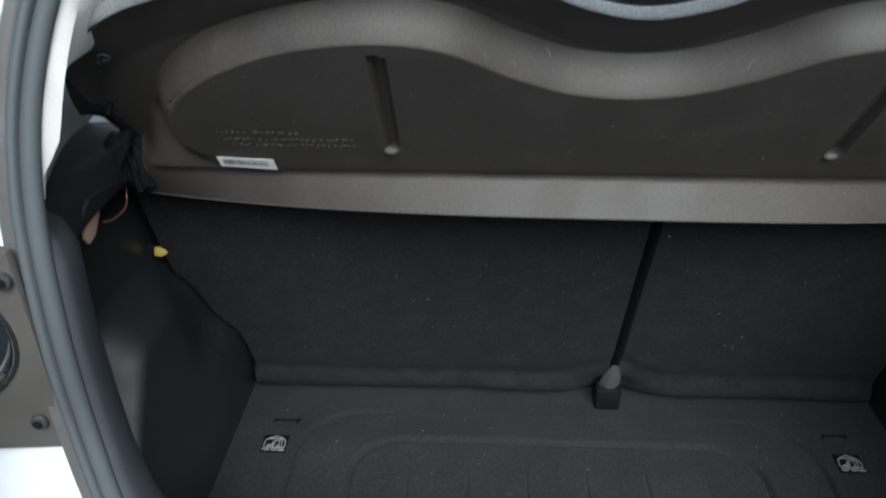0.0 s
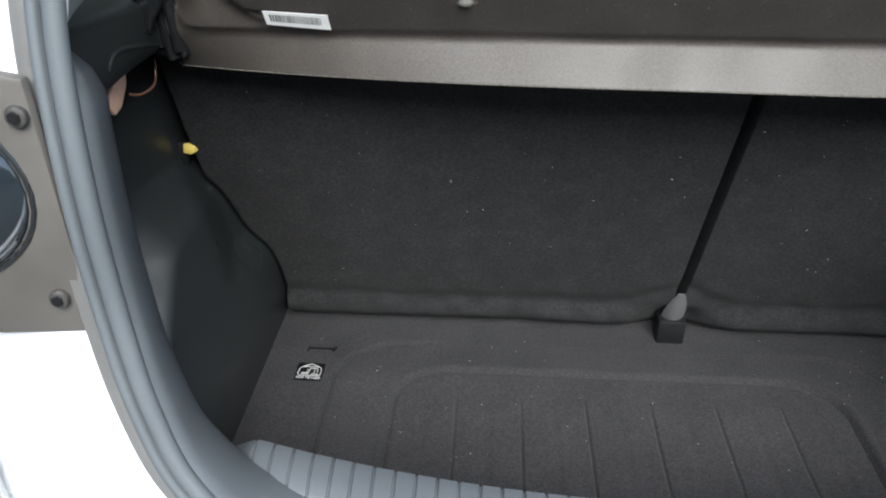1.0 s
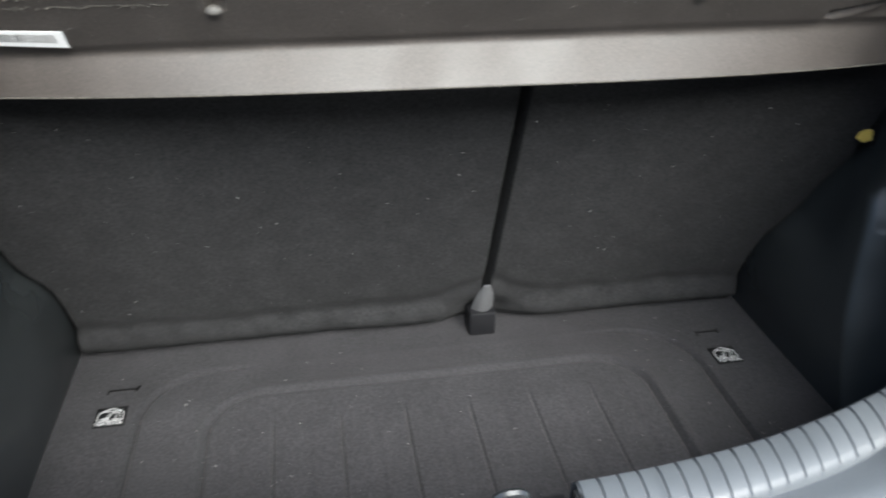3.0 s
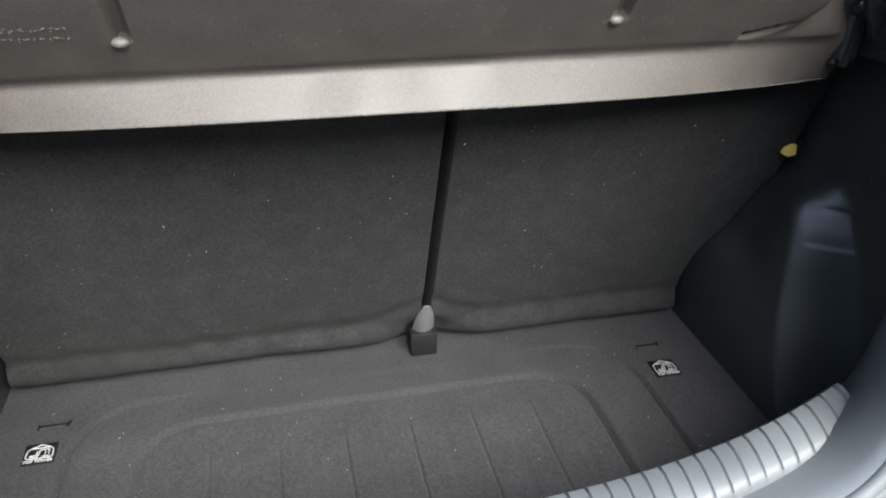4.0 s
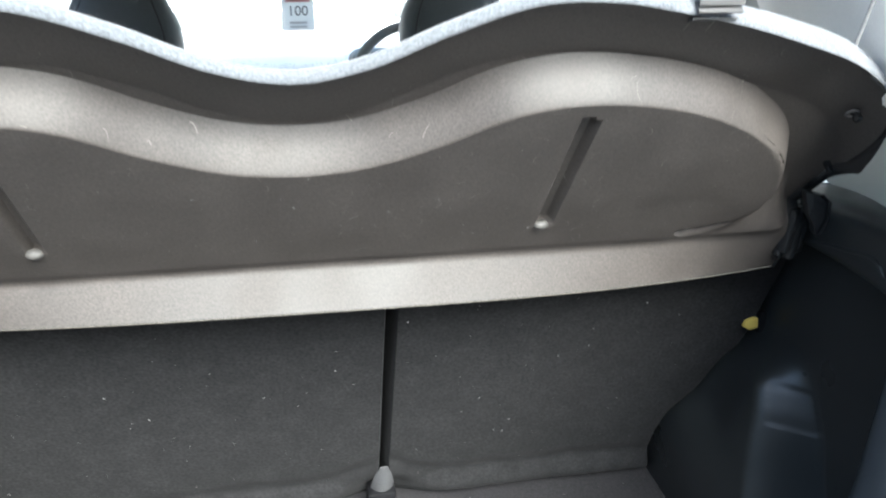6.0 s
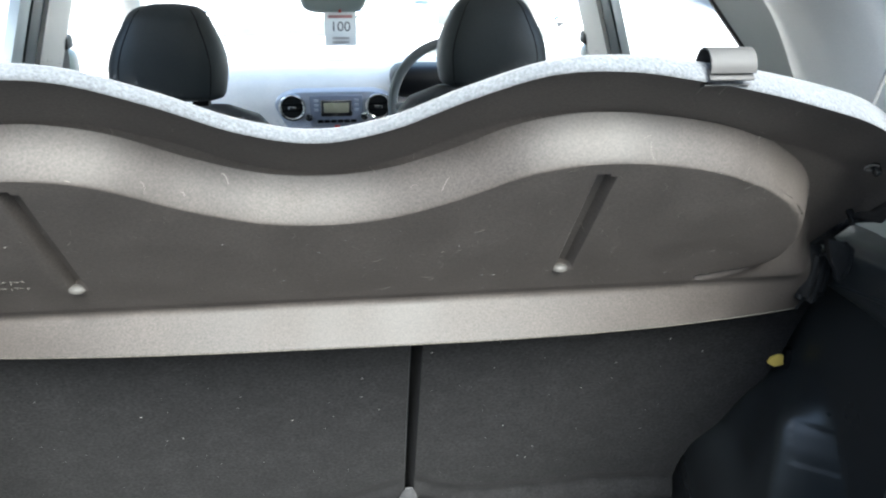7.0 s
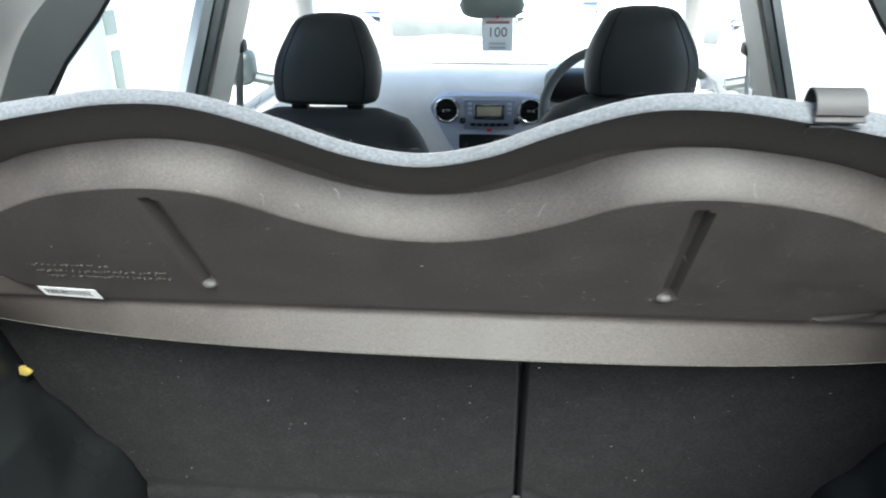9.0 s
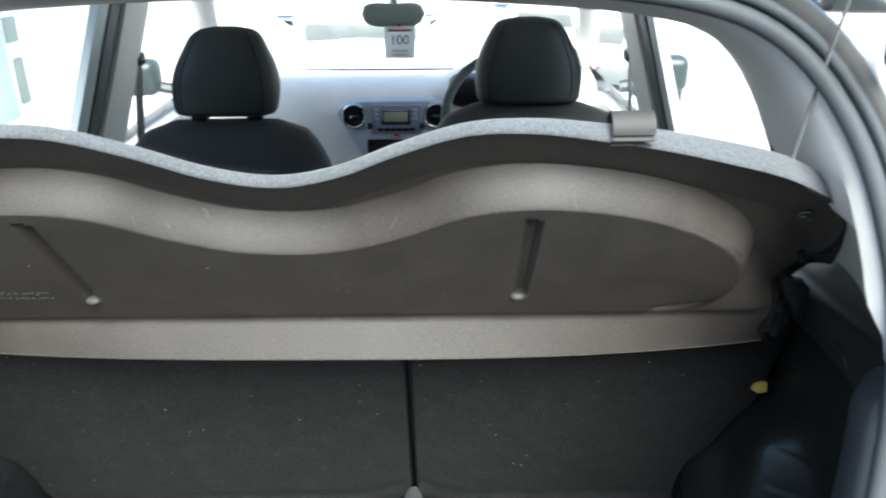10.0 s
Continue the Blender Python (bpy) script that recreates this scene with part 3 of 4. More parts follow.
def return_profile(p):
    """A broad rounded roll beside the seal, slimmer along the sill."""
    f, g = step(0.735, 0.81, p.z), step(1.12, 1.172, p.z)
    tip = ((0.014, -0.002), (0.013, -0.006), (0.009, -0.012), (0.003, -0.018), (-0.004, -0.024), (-0.012, -0.032), (-0.02, -0.045), (-0.04, -0.08), (-0.07, -0.11), (-0.13, -0.15))
    slim = ((0.014, -0.002), (0.021, -0.004), (0.024, -0.012), (0.023, -0.022), (0.022, -0.030), (0.015, -0.056), (0.006, -0.076), (-0.014, -0.098), (-0.06, -0.135), (-0.13, -0.15))
    wide = ((0.017, -0.003), (0.0215, -0.003), (0.0245, -0.008), (0.0245, -0.016), (0.022, -0.030), (0.015, -0.050), (0.005, -0.072), (-0.014, -0.096), (-0.05, -0.135), (-0.13, -0.15))
    return [(lerp(lerp(a, c, f), u, g), lerp(lerp(b, d, f), w, g)) for (a, b), (c, d), (u, w) in zip(slim, wide, tip)]


home(part("opening_trim", sheet(along_opening(return_profile, lower_u, False)), RETURN_TRIM, car, "black plastic trim inside the boot opening, coloured slate as if lit from behind"))
high = [p for p in half if p.z > 1.165]
upper_arch = high + [V((-p.x, p.y, p.z)) for p in high[-2::-1]]


def upper_profile(p):
    """A slim lip beside the pillar that swells into a rounded header towards the roof."""
    f = step(1.25, 1.36, p.z)
    g = step(1.165, 1.225, p.z)
    return [(lerp(0.013, u, g), lerp(-0.003, w, g)) for u, w in ((0.014, -0.002), (0.022, -0.006), (0.029, -0.016))] + [(lerp(0.013, lerp(0.020, u, f), g), w * lerp(0.05, 1, f)) for u, w in ((0.034, -0.045), (0.036, -0.10), (0.031, -0.18), (0.014, -0.25), (-0.018, -0.31), (-0.06, -0.35))]


home(part("upper_trim", sheet(along_opening(upper_profile, upper_arch, False)), PALE_TRIM, car, "pale grey trim round the top of the boot opening"))

for sgn, side in ((-1, "side_trim"), (1, "side_trim")):
    rows = []
    for y in np.linspace(-0.46, 0.06, 210):
        rows.append([V((sgn * trim_x(y, z, sgn), y, z)) for z in np.linspace(0.585, 1.10, 170)])
    home(part(side, sheet(rows), PLASTIC, car, "black grained plastic boot side with wheel arch bulge", sharp=80))
    ledge_rows = []
    for y in np.linspace(-0.47, -0.08, 30):
        zi = curve_at([(-0.47, 1.158), (-0.42, 1.149), (-0.39, 1.146), (-0.33, 1.141), (-0.27, 1.136), (-0.20, 1.124), (-0.08, 1.098)], y)
        low_z = curve_at([(-0.47, 1.066), (-0.35, 1.082), (-0.26, 1.083), (-0.08, 1.072)], y)
        ledge_rows.append([V((sgn * a, y, b)) for a, b in ((0.510, low_z), (0.503, low_z + 0.007), (0.501, low_z + 0.020), (0.5005, zi - 0.012), (0.502, zi - 0.004), (0.506, zi), (0.530, zi + 0.003), (0.570, zi + 0.003), (0.62, zi + 0.002), (0.62, low_z))])
    ledge = caps(sheet(ledge_rows, closed=True), ledge_rows)
    rib = tube(spline([(sgn * 0.505, -0.255, 1.092), (sgn * 0.502, -0.30, 1.103), (sgn * 0.501, -0.345, 1.111), (sgn * 0.503, -0.362, 1.100)], 5), 0.0026, 8)
    home(part("ledge_rib", rib, PLASTIC, car))
    home(part("shelf_ledge", ledge, PLASTIC, car, "black plastic ledge that carries the shelf"))
    # pale upper pillar trim
    rows = []
    for k in np.linspace(0, 1, 24):
        z = lerp(1.12, 1.44, k)
        y0, y1 = opening(z) + 0.02, curve_at([(1.10, -0.01), (1.188, 0.045), (1.27, 0.142), (1.32, 0.235), (1.45, 0.42)], z)
        rows.append([V((sgn * lerp(0.485 - 0.11 * step(1.25, 1.44, z), 0.60 - 0.05 * k, math.sin(math.pi / 2 * j)), lerp(y0, y1, j), z)) for j in np.linspace(0, 1, 16)])
    home(part("rear_pillar_trim", sheet(rows), PILLAR_GREY, car, "pale grey rear pillar trim"))

# ---- sill scuff plate, a notch for the latch in its middle ----
def sill_y(x):
    return -0.468 + 0.060 * (x / 0.44) ** 2


sill = thing("sill_scuff_plate", "grey ribbed plastic scuff plate on the boot sill", "sill plate", (0, -0.5, 0.74))
for x0, x1 in ((-0.440, -0.05), (0.062, 0.44)):
    rows = []
    marks = [0.005 + 0.0195 * k + d for k in range(-24, 24) for d in (-0.0026, -0.0018, -0.0009, 0, 0.0009, 0.0018, 0.0026)]
    for x in sorted({x0, x1, *np.linspace(x0, x1, 60).round(4), *[q for q in marks if x0 < q < x1]}):
        k = (x - 0.005) / 0.0195
        near = abs(k - round(k)) * 0.0195
        rib = -0.0026 * (1 - step(0.0005, 0.0018, near)) * step(-0.412, -0.402, x)
        y0, lift = sill_y(x), (0.03 if x > 0 else 0.006) * (abs(x) / 0.44) ** 4 - 0.022 * step(-0.398, -0.440, x)
        prof = [(0.0, -0.10), (0.002, -0.03), (0.0, -0.008), (-0.006, -0.001), (-0.015, 0.0), (-0.030, -0.003), (-0.045, -0.009), (-0.052, -0.014), (-0.056, -0.024)]
        rows.append([V((x, y0 + a, 0.76 + lift + b + (rib if 1 < i < 7 else 0))) for i, (a, b) in enumerate(prof)])
    home(part("ribbed_plate", sheet(rows), SCUFF, sill))

# ---- small things in the boot ----
def seat_y(z):
    return -0.42 * (z - 0.615)


def lettering(text, size, material, name, depth=0.0002):
    """A mesh of built-in lettering, lying in x and y, centred on its origin."""
    cu = bpy.data.curves.new("lettering", "FONT")
    cu.body, cu.size, cu.align_x, cu.align_y, cu.extrude = text, size, "CENTER", "CENTER", depth
    tmp = new("lettering_tmp", cu)
    bpy.context.view_layer.update()
    me = bpy.data.meshes.new_from_object(tmp.evaluated_get(bpy.context.evaluated_depsgraph_get()))
    bpy.data.objects.remove(tmp)
    bpy.data.curves.remove(cu)
    me.name = name
    me.materials.clear()
    me.materials.append(material)
    return new(name, me)


# seat hinge between the bench halves
hinge = thing("bench_bracket", "black bracket box with a grey webbing flap between seat halves", "bracket", (0.09, -0.01, 0.60))
home(part("hinge_box", block((0.040, 0.038, 0.050), (0.079, -0.010, 0.613), 0.004), BLACK, hinge))
flap = []
for k in np.linspace(0, 1, 10):
    w = curve_at([(0, 0.0150), (0.4, 0.0135), (0.75, 0.0095), (1, 0.0045)], k)
    z = lerp(0.634, 0.690, k)
    flap.append([V((lerp(0.080, 0.082, k) + w * u, seat_y(z) - 0.002 - 0.012 * (1 - k) * (1 - u * u), z)) for u in np.linspace(-1, 1, 9)])
home(part("webbing_flap", thick(sheet(flap), 0.002), WEBBING, hinge, "grey woven flap"))

# seat latch tags
for sgn in (-1, 1):
    latch = thing("seat_latch", "black seat latch slot with a yellow plastic tag", "latch", (sgn * 0.543, -0.11, 0.92), "seat latches")
    home(part("latch_slot", block((0.024, 0.012, 0.030), (sgn * 0.560, seat_y(0.925) + 0.002, 0.927), 0.004), BLACK, latch))
    small = 0.8 if sgn > 0 else 0.65
    tag_out = [(sgn * (lerp(0.532, 0.522, sgn > 0) + small * a), 0.931 + (0.005 if sgn < 0 else 0.0) + small * b) for a, b in ((0, -0.003), (0.004, 0.006), (0.014, 0.011), (0.024, 0.010), (0.026, -0.007), (0.012, -0.010))]
    yt = slab(tag_out, "y", seat_y(0.922) - 0.012, seat_y(0.922) - 0.007, 0.001)
    home(part("yellow_tag", yt, YELLOW, latch, "yellow plastic release tag"))
    home(part("latch_pin", tube([(sgn * 0.558, seat_y(0.94) - 0.010, 0.938), (sgn * 0.575, seat_y(0.94) - 0.012, 0.944)], 0.004), BLACK_GLOSS, latch))

# tether labels and the cut slits behind them
for cx, cy, turn in ((-0.431, -0.129, 0.0), (0.414, -0.135, 0.0)):
    lab = thing("tether_label", "black square label with a white child-seat pictogram on the carpet", "label", (cx, cy, 0.6015), "tether labels")
    lab.rotation_euler = (0, 0, turn)
    ob = part("label_base", slab([(-0.019, -0.018), (0.019, -0.018), (0.019, 0.018), (-0.019, 0.018)], "z", -0.0010, 0.0006, 0.0003), INK, lab)
    frame_path = [(-0.014, -0.009), (-0.016, -0.005), (-0.015, 0.006), (-0.012, 0.0095), (0.012, 0.0095), (0.015, 0.006), (0.016, -0.005), (0.014, -0.009)]
    bar = bmesh.new()
    pts = [V((x, y, 0.0009)) for x, y in frame_path]
    for a, b in zip(pts, pts[1:] + pts[:1]):
        d = b - a
        bar = block((d.length + 0.0007, 0.0008, 0.0006), (a + b) / 2, 0, Matrix.Rotation(math.atan2(d.y, d.x), 4, "Z"), bar)
    for a, b in (((-0.012, 0.0095), (0, 0.0155)), ((0, 0.0155), (0.012, 0.0095)), ((-0.011, -0.006), (-0.002, -0.006)), ((-0.002, -0.006), (0.000, 0.006)), ((-0.011, -0.0035), (-0.004, -0.0035)), ((-0.004, -0.0035), (-0.003, 0.004)), ((0.003, 0.006), (0.010, 0.006)), ((0.003, -0.006), (0.012, -0.006)), ((0.0105, 0.005), (0.0105, -0.002)), ((0.0065, 0.003), (0.0065, -0.004)), ((0.000, 0.006), (0.003, 0.006))):
        a, b = V((*a, 0.0009)), V((*b, 0.0009))
        d = b - a
        bar = block((d.length + 0.0006, 0.0007, 0.0006), (a + b) / 2, 0, Matrix.Rotation(math.atan2(d.y, d.x), 4, "Z"), bar)
    part("pictogram", bar, PALE_INK, lab, "pale child-seat pictogram")
    words = lettering("TOP TETHER", 0.0060, PALE_INK, "wording")
    words.parent = lab
    words.location = (0, -0.0142, 0.0011)
    words["label"] = "pale lettering TOP TETHER"
for x0, x1, y in ((-0.443, -0.406, -0.076), (0.396, 0.430, -0.077)):
    bm = block((x1 - x0, 0.0022, 0.001), ((x0 + x1) / 2, y, 0.6012), 0)
    bm = block((0.0022, 0.010, 0.001), (x0, y - 0.002, 0.6012), 0, None, bm)
    bm = block((0.0035, 0.011, 0.001), (x1, y, 0.6012), 0, Matrix.Rotation(radians(-20), 4, "Z"), bm)
    tagged(part("carpet_slit", bm, INK), "dark slit cut in the carpet over an anchor", "slit", "carpet slits")

# barcode sticker and moulded marks on the shelf
sticker = thing("barcode_sticker", "white paper barcode sticker on the shelf's underside", "sticker", shelf_place(-0.352, 0.022, -0.002))


def on_shelf(x, s, h=-0.0012):
    return under_point(x, s) + H_DIR * h


def sticker_at(x, k, h=-0.0020):
    """A place on the sticker, which bridges the tray's foot: k from its lower edge to its upper one."""
    q = (x + 0.385) / 0.056
    return shelf_place(x, lerp(lerp(0.0165, 0.0345, k), lerp(0.0100, 0.0300, k), q), h - 0.0006 * (1 - k))


strip = []
for x in np.linspace(-0.385, -0.329, 12):
    strip.append([sticker_at(x, k) for k in np.linspace(0, 1, 6)])
home(part("paper", thick(sheet(strip), 0.0003), PAPER, sticker))
bars = bmesh.new()
rng = random.Random(5)
x = -0.380
while x < -0.336:
    w = rng.choice((0.0005, 0.0008, 0.0012))
    sheet([[sticker_at(x + d, k, -0.0026) for k in (0.30, 0.80)] for d in (0, w)], bars)
    x += w + rng.choice((0.0008, 0.0011))
home(part("barcode", bars, INK, sticker, "black printed bars", smooth=False))
marks = bmesh.new()
flat_on = Matrix.Rotation(radians(90) - TIP, 4, "X")
for row, s0 in enumerate((0.079, 0.067, 0.056)):
    x = -0.372 + 0.004 * row
    while x < -0.245 - (0.05 if row == 0 else 0):
        w = rng.uniform(0.002, 0.0038)
        for _ in range(rng.choice((1, 2, 2, 3))):
            at = shelf_place(x + rng.uniform(0, w), s0 + rng.uniform(-0.0018, 0.0018), -0.0002)
            marks = block((rng.uniform(0.0014, 0.0034), 0.0006, 0.0008), at, 0, flat_on @ Matrix.Rotation(rng.choice((0, 0, 1.57, 0.8, -0.8)), 4, "Z"), marks, 1)
        x += w + rng.uniform(0.0012, 0.0030)
home(part("moulded_lettering", marks, BOARD_MARK, shelf, "rows of small raised marks"))["kind"] = "stuff"

# grey roller clip on the shelf's rear edge and the lifting cords
clip = thing("roller_clip", "grey plastic roller clip on the shelf's rear edge", "clip", shelf_place(0.268, 0.29, 0.02))
core = shelf_place(0.270, 0.283, 0.0275)
roll = []
for a in np.linspace(radians(-60), radians(250), 22):
    roll.append([core + V((u, 0, 0)) + S_DIR * 0.0115 * math.cos(a) + H_DIR * 0.0115 * math.sin(a) for u in np.linspace(-0.0155, 0.0155, 5)])
home(part("roll", thick(sheet(roll), -0.0014), CLIP_GREY, clip, "curled grey strip"))
home(part("foot", block((0.031, 0.010, 0.002), shelf_place(0.270, 0.286, 0.0185), 0.001, Matrix.Rotation(radians(90) - TIP, 4, "X")), CLIP_GREY, clip))
for sgn in (-1, 1):
    start = shelf_place(sgn * 0.412, 0.222, shelf_height(0.412, 0.219) + 0.013)
    end = V((sgn * 0.425, -0.445, 1.60))
    path = [start.lerp(end, k) + V((0, 0, 0.004 * math.sin(9 * k))) * (1 - k) for k in np.linspace(0, 1, 24)]
    lift = thing("lifting_cord", "grey braided cord from the shelf to the tailgate", "cord", start, "lifting cords")
    home(part("cord", tube(path, 0.0014, 7), CORD, lift))
    home(part("knot", block((0.007, 0.007, 0.009), start, 0.003), CORD, lift))

# boot lamp in the side wall
lamp = thing("boot_lamp", "small orange-tinted boot lamp in the side wall", "lamp", (-0.55, -0.26, 1.04))
lens = slab([(-0.318, 1.052), (-0.315, 1.062), (-0.303, 1.070), (-0.276, 1.073), (-0.280, 1.061), (-0.297, 1.046), (-0.312, 1.043)], "x", -0.534, -0.530, 0.0008)
home(part("lens", lens, COPPER, lamp, "orange lamp lens with its bright reflection painted in"))
rim_path = [(-0.531, -0.275, 1.050), (-0.530, -0.255, 1.043), (-0.530, -0.228, 1.041), (-0.532, -0.214, 1.044), (-0.533, -0.208, 1.052), (-0.534, -0.202, 1.062)]
home(part("bracket", tube(spline(rim_path, 5), 0.0013, 8), COPPER_METAL, lamp, "copper-toned reflector edge"))
# solid black block stands in for the shade inside the lamp's cavity
home(part("recess", block((0.016, 0.090, 0.034), (-0.548, -0.245, 1.058), 0.005), BLACK, lamp))

# sill latch
striker = thing("striker_latch", "black tailgate striker in the sill's notch", "latch", (0, -0.49, 0.74))
home(part("striker_loop", tube(spline([(-0.012, -0.485, 0.735), (-0.012, -0.485, 0.764), (0.012, -0.485, 0.764), (0.012, -0.485, 0.735)], 5), 0.005, 8), BLACK_GLOSS, striker))
home(part("striker_plate", block((0.10, 0.055, 0.004), (0.005, -0.495, 0.737), 0.001), BLACK, striker))
for x in (-0.03, 0.042):
    home(part("bolt", disc(0.007, 0.006, (x, -0.485, 0.742), "z", 6), BLACK_GLOSS, striker))
home(part("end_cap", block((0.016, 0.020, 0.018), (0.066, -0.487, 0.748), 0.004), BLACK_GLOSS, sill))

# lint and crumbs
lint = bmesh.new()
rng = random.Random(11)


def crumb(p, normal, size):
    t = normal.orthogonal().normalized()
    t.rotate(Matrix.Rotation(rng.uniform(0, 6.28), 3, normal))
    b = normal.cross(t)
    l, w = size * rng.uniform(0.8, 2.0), size * rng.uniform(0.3, 0.6)
    q = [p + t * l, p + b * w, p - t * l, p - b * w]
    top = lint.verts.new(p + normal * size * 0.7)
    vs = [lint.verts.new(v) for v in q]
    for i in range(4):
        lint.faces.new((vs[i], vs[(i + 1) % 4], top))


seat_n = V((0, -1, -0.42)).normalized()
for x, z in ((0.100, 0.982), (0.381, 0.983), (-0.237, 0.896), (-0.198, 0.849), (0.241, 0.750), (-0.183, 0.637), (0.29, 0.90), (0.20, 0.83)):
    crumb(V((x, seat_y(z) - 0.004, z)), seat_n, 0.0013)
for _ in range(150):
    x, z = rng.uniform(-0.48, 0.48), rng.uniform(0.66, 1.03)
    if abs(x - 0.076) > 0.02:
        crumb(V((x, seat_y(z) - 0.0035, z)), seat_n, rng.choice((0.0003, 0.0004, 0.0005, 0.0009)))
for _ in range(190):
    x, y = rng.uniform(-0.47, 0.47), rng.uniform(-0.42, -0.02)
    crumb(V((x, y, 0.6003 + floor_relief(x, y))), V((0, 0, 1)), rng.choice((0.0003, 0.0004, 0.0005, 0.0010)))
crumb(V((0.211, -0.016, 0.601)), V((0, 0, 1)), 0.0012)
for _ in range(60):
    x, s = rng.uniform(-0.36, 0.36), rng.uniform(0.01, 0.14)
    crumb(on_shelf(x, s, -0.0002), -H_DIR, rng.choice((0.0003, 0.0004, 0.0006)))
tagged(part("lint", lint, LINT, None, smooth=False), "pale specks of lint on the carpets", "lint", kind="stuff")

burrs = bmesh.new()
for x, s_in in ((-0.405, 0.002), (-0.372, 0.0), (-0.352, 0.001)):
    rear = curve_at(REAR_EDGE, abs(x))
    burrs = block((0.0045, 0.003, 0.003), shelf_place(x, rear + 0.006 - s_in, shelf_height(x, rear) + 0.009), 0.0010, Matrix.Rotation(x * 40, 4, "Y"), burrs, 1)
tagged(part("felt_burrs", burrs, BLACK), "dark burrs caught in the shelf's felt edge", "burr", kind="stuff")

# pale hairs and scratches on the board
hairs = bmesh.new()
for _ in range(230):
    x, s = rng.uniform(-0.40, 0.40), rng.uniform(0.012, 0.24)
    if s > curve_at(REAR_EDGE, abs(x)) - 0.012:
        continue
    turn, bend, size = rng.uniform(0, 3.14), rng.uniform(-1.2, 1.2), rng.uniform(0.002, 0.010)
    line = []
    for q in np.linspace(0, 1, 5):
        line.append((x + math.cos(turn) * size * q, s + math.sin(turn) * size * q))
        turn += bend * 0.25
    w = rng.uniform(0.00010, 0.00022)
    sheet([[on_shelf(u - w, v, -0.0004), on_shelf(u + w, v + w, -0.0005)] for u, v in line], hairs)
for x in (0.2565, 0.2720):
    sheet([[shelf_place(x + d, q, shelf_height(x, q) - 0.0008) for d in (-0.0003, 0.0003)] for q in np.linspace(0.262, 0.276, 5)], hairs)
home(part("loose_hair", hairs, HAIR, shelf, "pale hairs and scratches on the board", smooth=False))["kind"] = "stuff"

# carpet fuzz along the shelf's felt edge
fuzz = bmesh.new()
for _ in range(900):
    x = rng.uniform(-0.47, 0.47)
    rear = curve_at(REAR_EDGE, abs(x))
    p = shelf_place(x, rear + 0.004, shelf_height(x, rear) + rng.uniform(0.004, 0.012))
    d = (S_DIR * rng.uniform(0.2, 1) + H_DIR * rng.uniform(-0.2, 1) + V((rng.uniform(-1, 1), 0, 0))).normalized() * rng.uniform(0.0006, 0.0016)
    a = V((0.00018, 0, 0))
    vs = [fuzz.verts.new(q) for q in (p - a, p + a, p + d)]
    fuzz.faces.new(vs)
home(part("fuzz", fuzz, SHELF_FELT, shelf, "loose pale fibres", smooth=False))["kind"] = "stuff"


# ---- front seats ----
def rounded(x, y, z, w, d, p=0.5, n=44):
    out = []
    for a in np.linspace(0, 2 * math.pi, n, endpoint=False):
        c, s = math.cos(a), math.sin(a)
        out.append(V((x + w * math.copysign(abs(c) ** p, c), y + d * math.copysign(abs(s) ** 0.7, s), z)))
    return out


REST_W = [(0, 0.092), (0.03, 0.106), (0.12, 0.1115), (0.36, 0.1140), (0.55, 0.106), (0.78, 0.086), (0.90, 0.073), (0.96, 0.060), (0.99, 0.040), (1, 0.024)]
REST_D = [(0, 0.024), (0.05, 0.044), (0.45, 0.054), (0.85, 0.042), (0.96, 0.026), (1, 0.008)]


def front_seat(x, label, lift=0.0, rest_lift=0.0, drift=0.0):
    t = thing("front_seat", label, "car seat", (x, 0.6, 0.3), "front seats")
    rows = []
    for k in np.linspace(0, 1, 30):
        w = curve_at([(0, 0.245), (0.6, 0.245), (0.84, 0.228), (0.93, 0.197), (0.975, 0.168), (0.992, 0.142), (1.0, 0.115)], k)
        d = curve_at([(0, 0.10), (0.6, 0.075), (0.92, 0.055), (0.985, 0.035), (1.0, 0.012)], k)
        rows.append(rounded(x, lerp(0.42, 0.70, k), lerp(0.45, 1.082 + lift, k), w, d, 0.45))
    home(part("backrest", caps(sheet(rows, closed=True), rows), SEAT_CLOTH, t))

    def rest_at(k):
        return x + drift * k, 0.70 + 0.02 * k, lerp(1.096, 1.280 - 0.4 * abs(rest_lift), k) + rest_lift

    rows = []
    for k in np.linspace(0, 1, 36):
        cx, cy, cz = rest_at(k)
        rows.append(rounded(cx, cy, cz, curve_at(REST_W, k), curve_at(REST_D, k), 0.5))
    rest = home(part("headrest", caps(sheet(rows, closed=True), rows), REST_SKIN, t, "charcoal leathercloth head restraint"))
    # seams down the back face
    for s in (-1, 1):
        seam = []
        for k in np.linspace(0.03, 0.95, 18):
            cx, cy, cz = rest_at(k)
            w, d, u = curve_at(REST_W, k), curve_at(REST_D, k), 0.76
            seam.append(V((cx + s * w * u, cy - d * (1 - u ** 4) ** 0.35, cz)))
        home(part("seam", tube(seam, 0.0012, 6), BLACK, rest))
        rest.children[-1].matrix_parent_inverse = rest.matrix_parent_inverse.inverted() @ Matrix.Translation(-t.location)
    for s in (-0.060, 0.060):
        home(part("headrest_post", tube([(x + s, 0.715, 1.05), (x + s, 0.712, 1.13 + rest_lift)], 0.007, 10), CHROME, t, "steel head restraint post"))
        home(part("post_sleeve", block((0.034, 0.030, 0.030 + lift), (x + s, 0.704, 1.084 + 0.5 * lift + 0.3 * rest_lift), 0.005), BLACK, t, "black plastic post sleeve"))
    return t


front_seat(-0.334, "charcoal passenger seat seen from behind", 0.0, -0.002, 0.012)
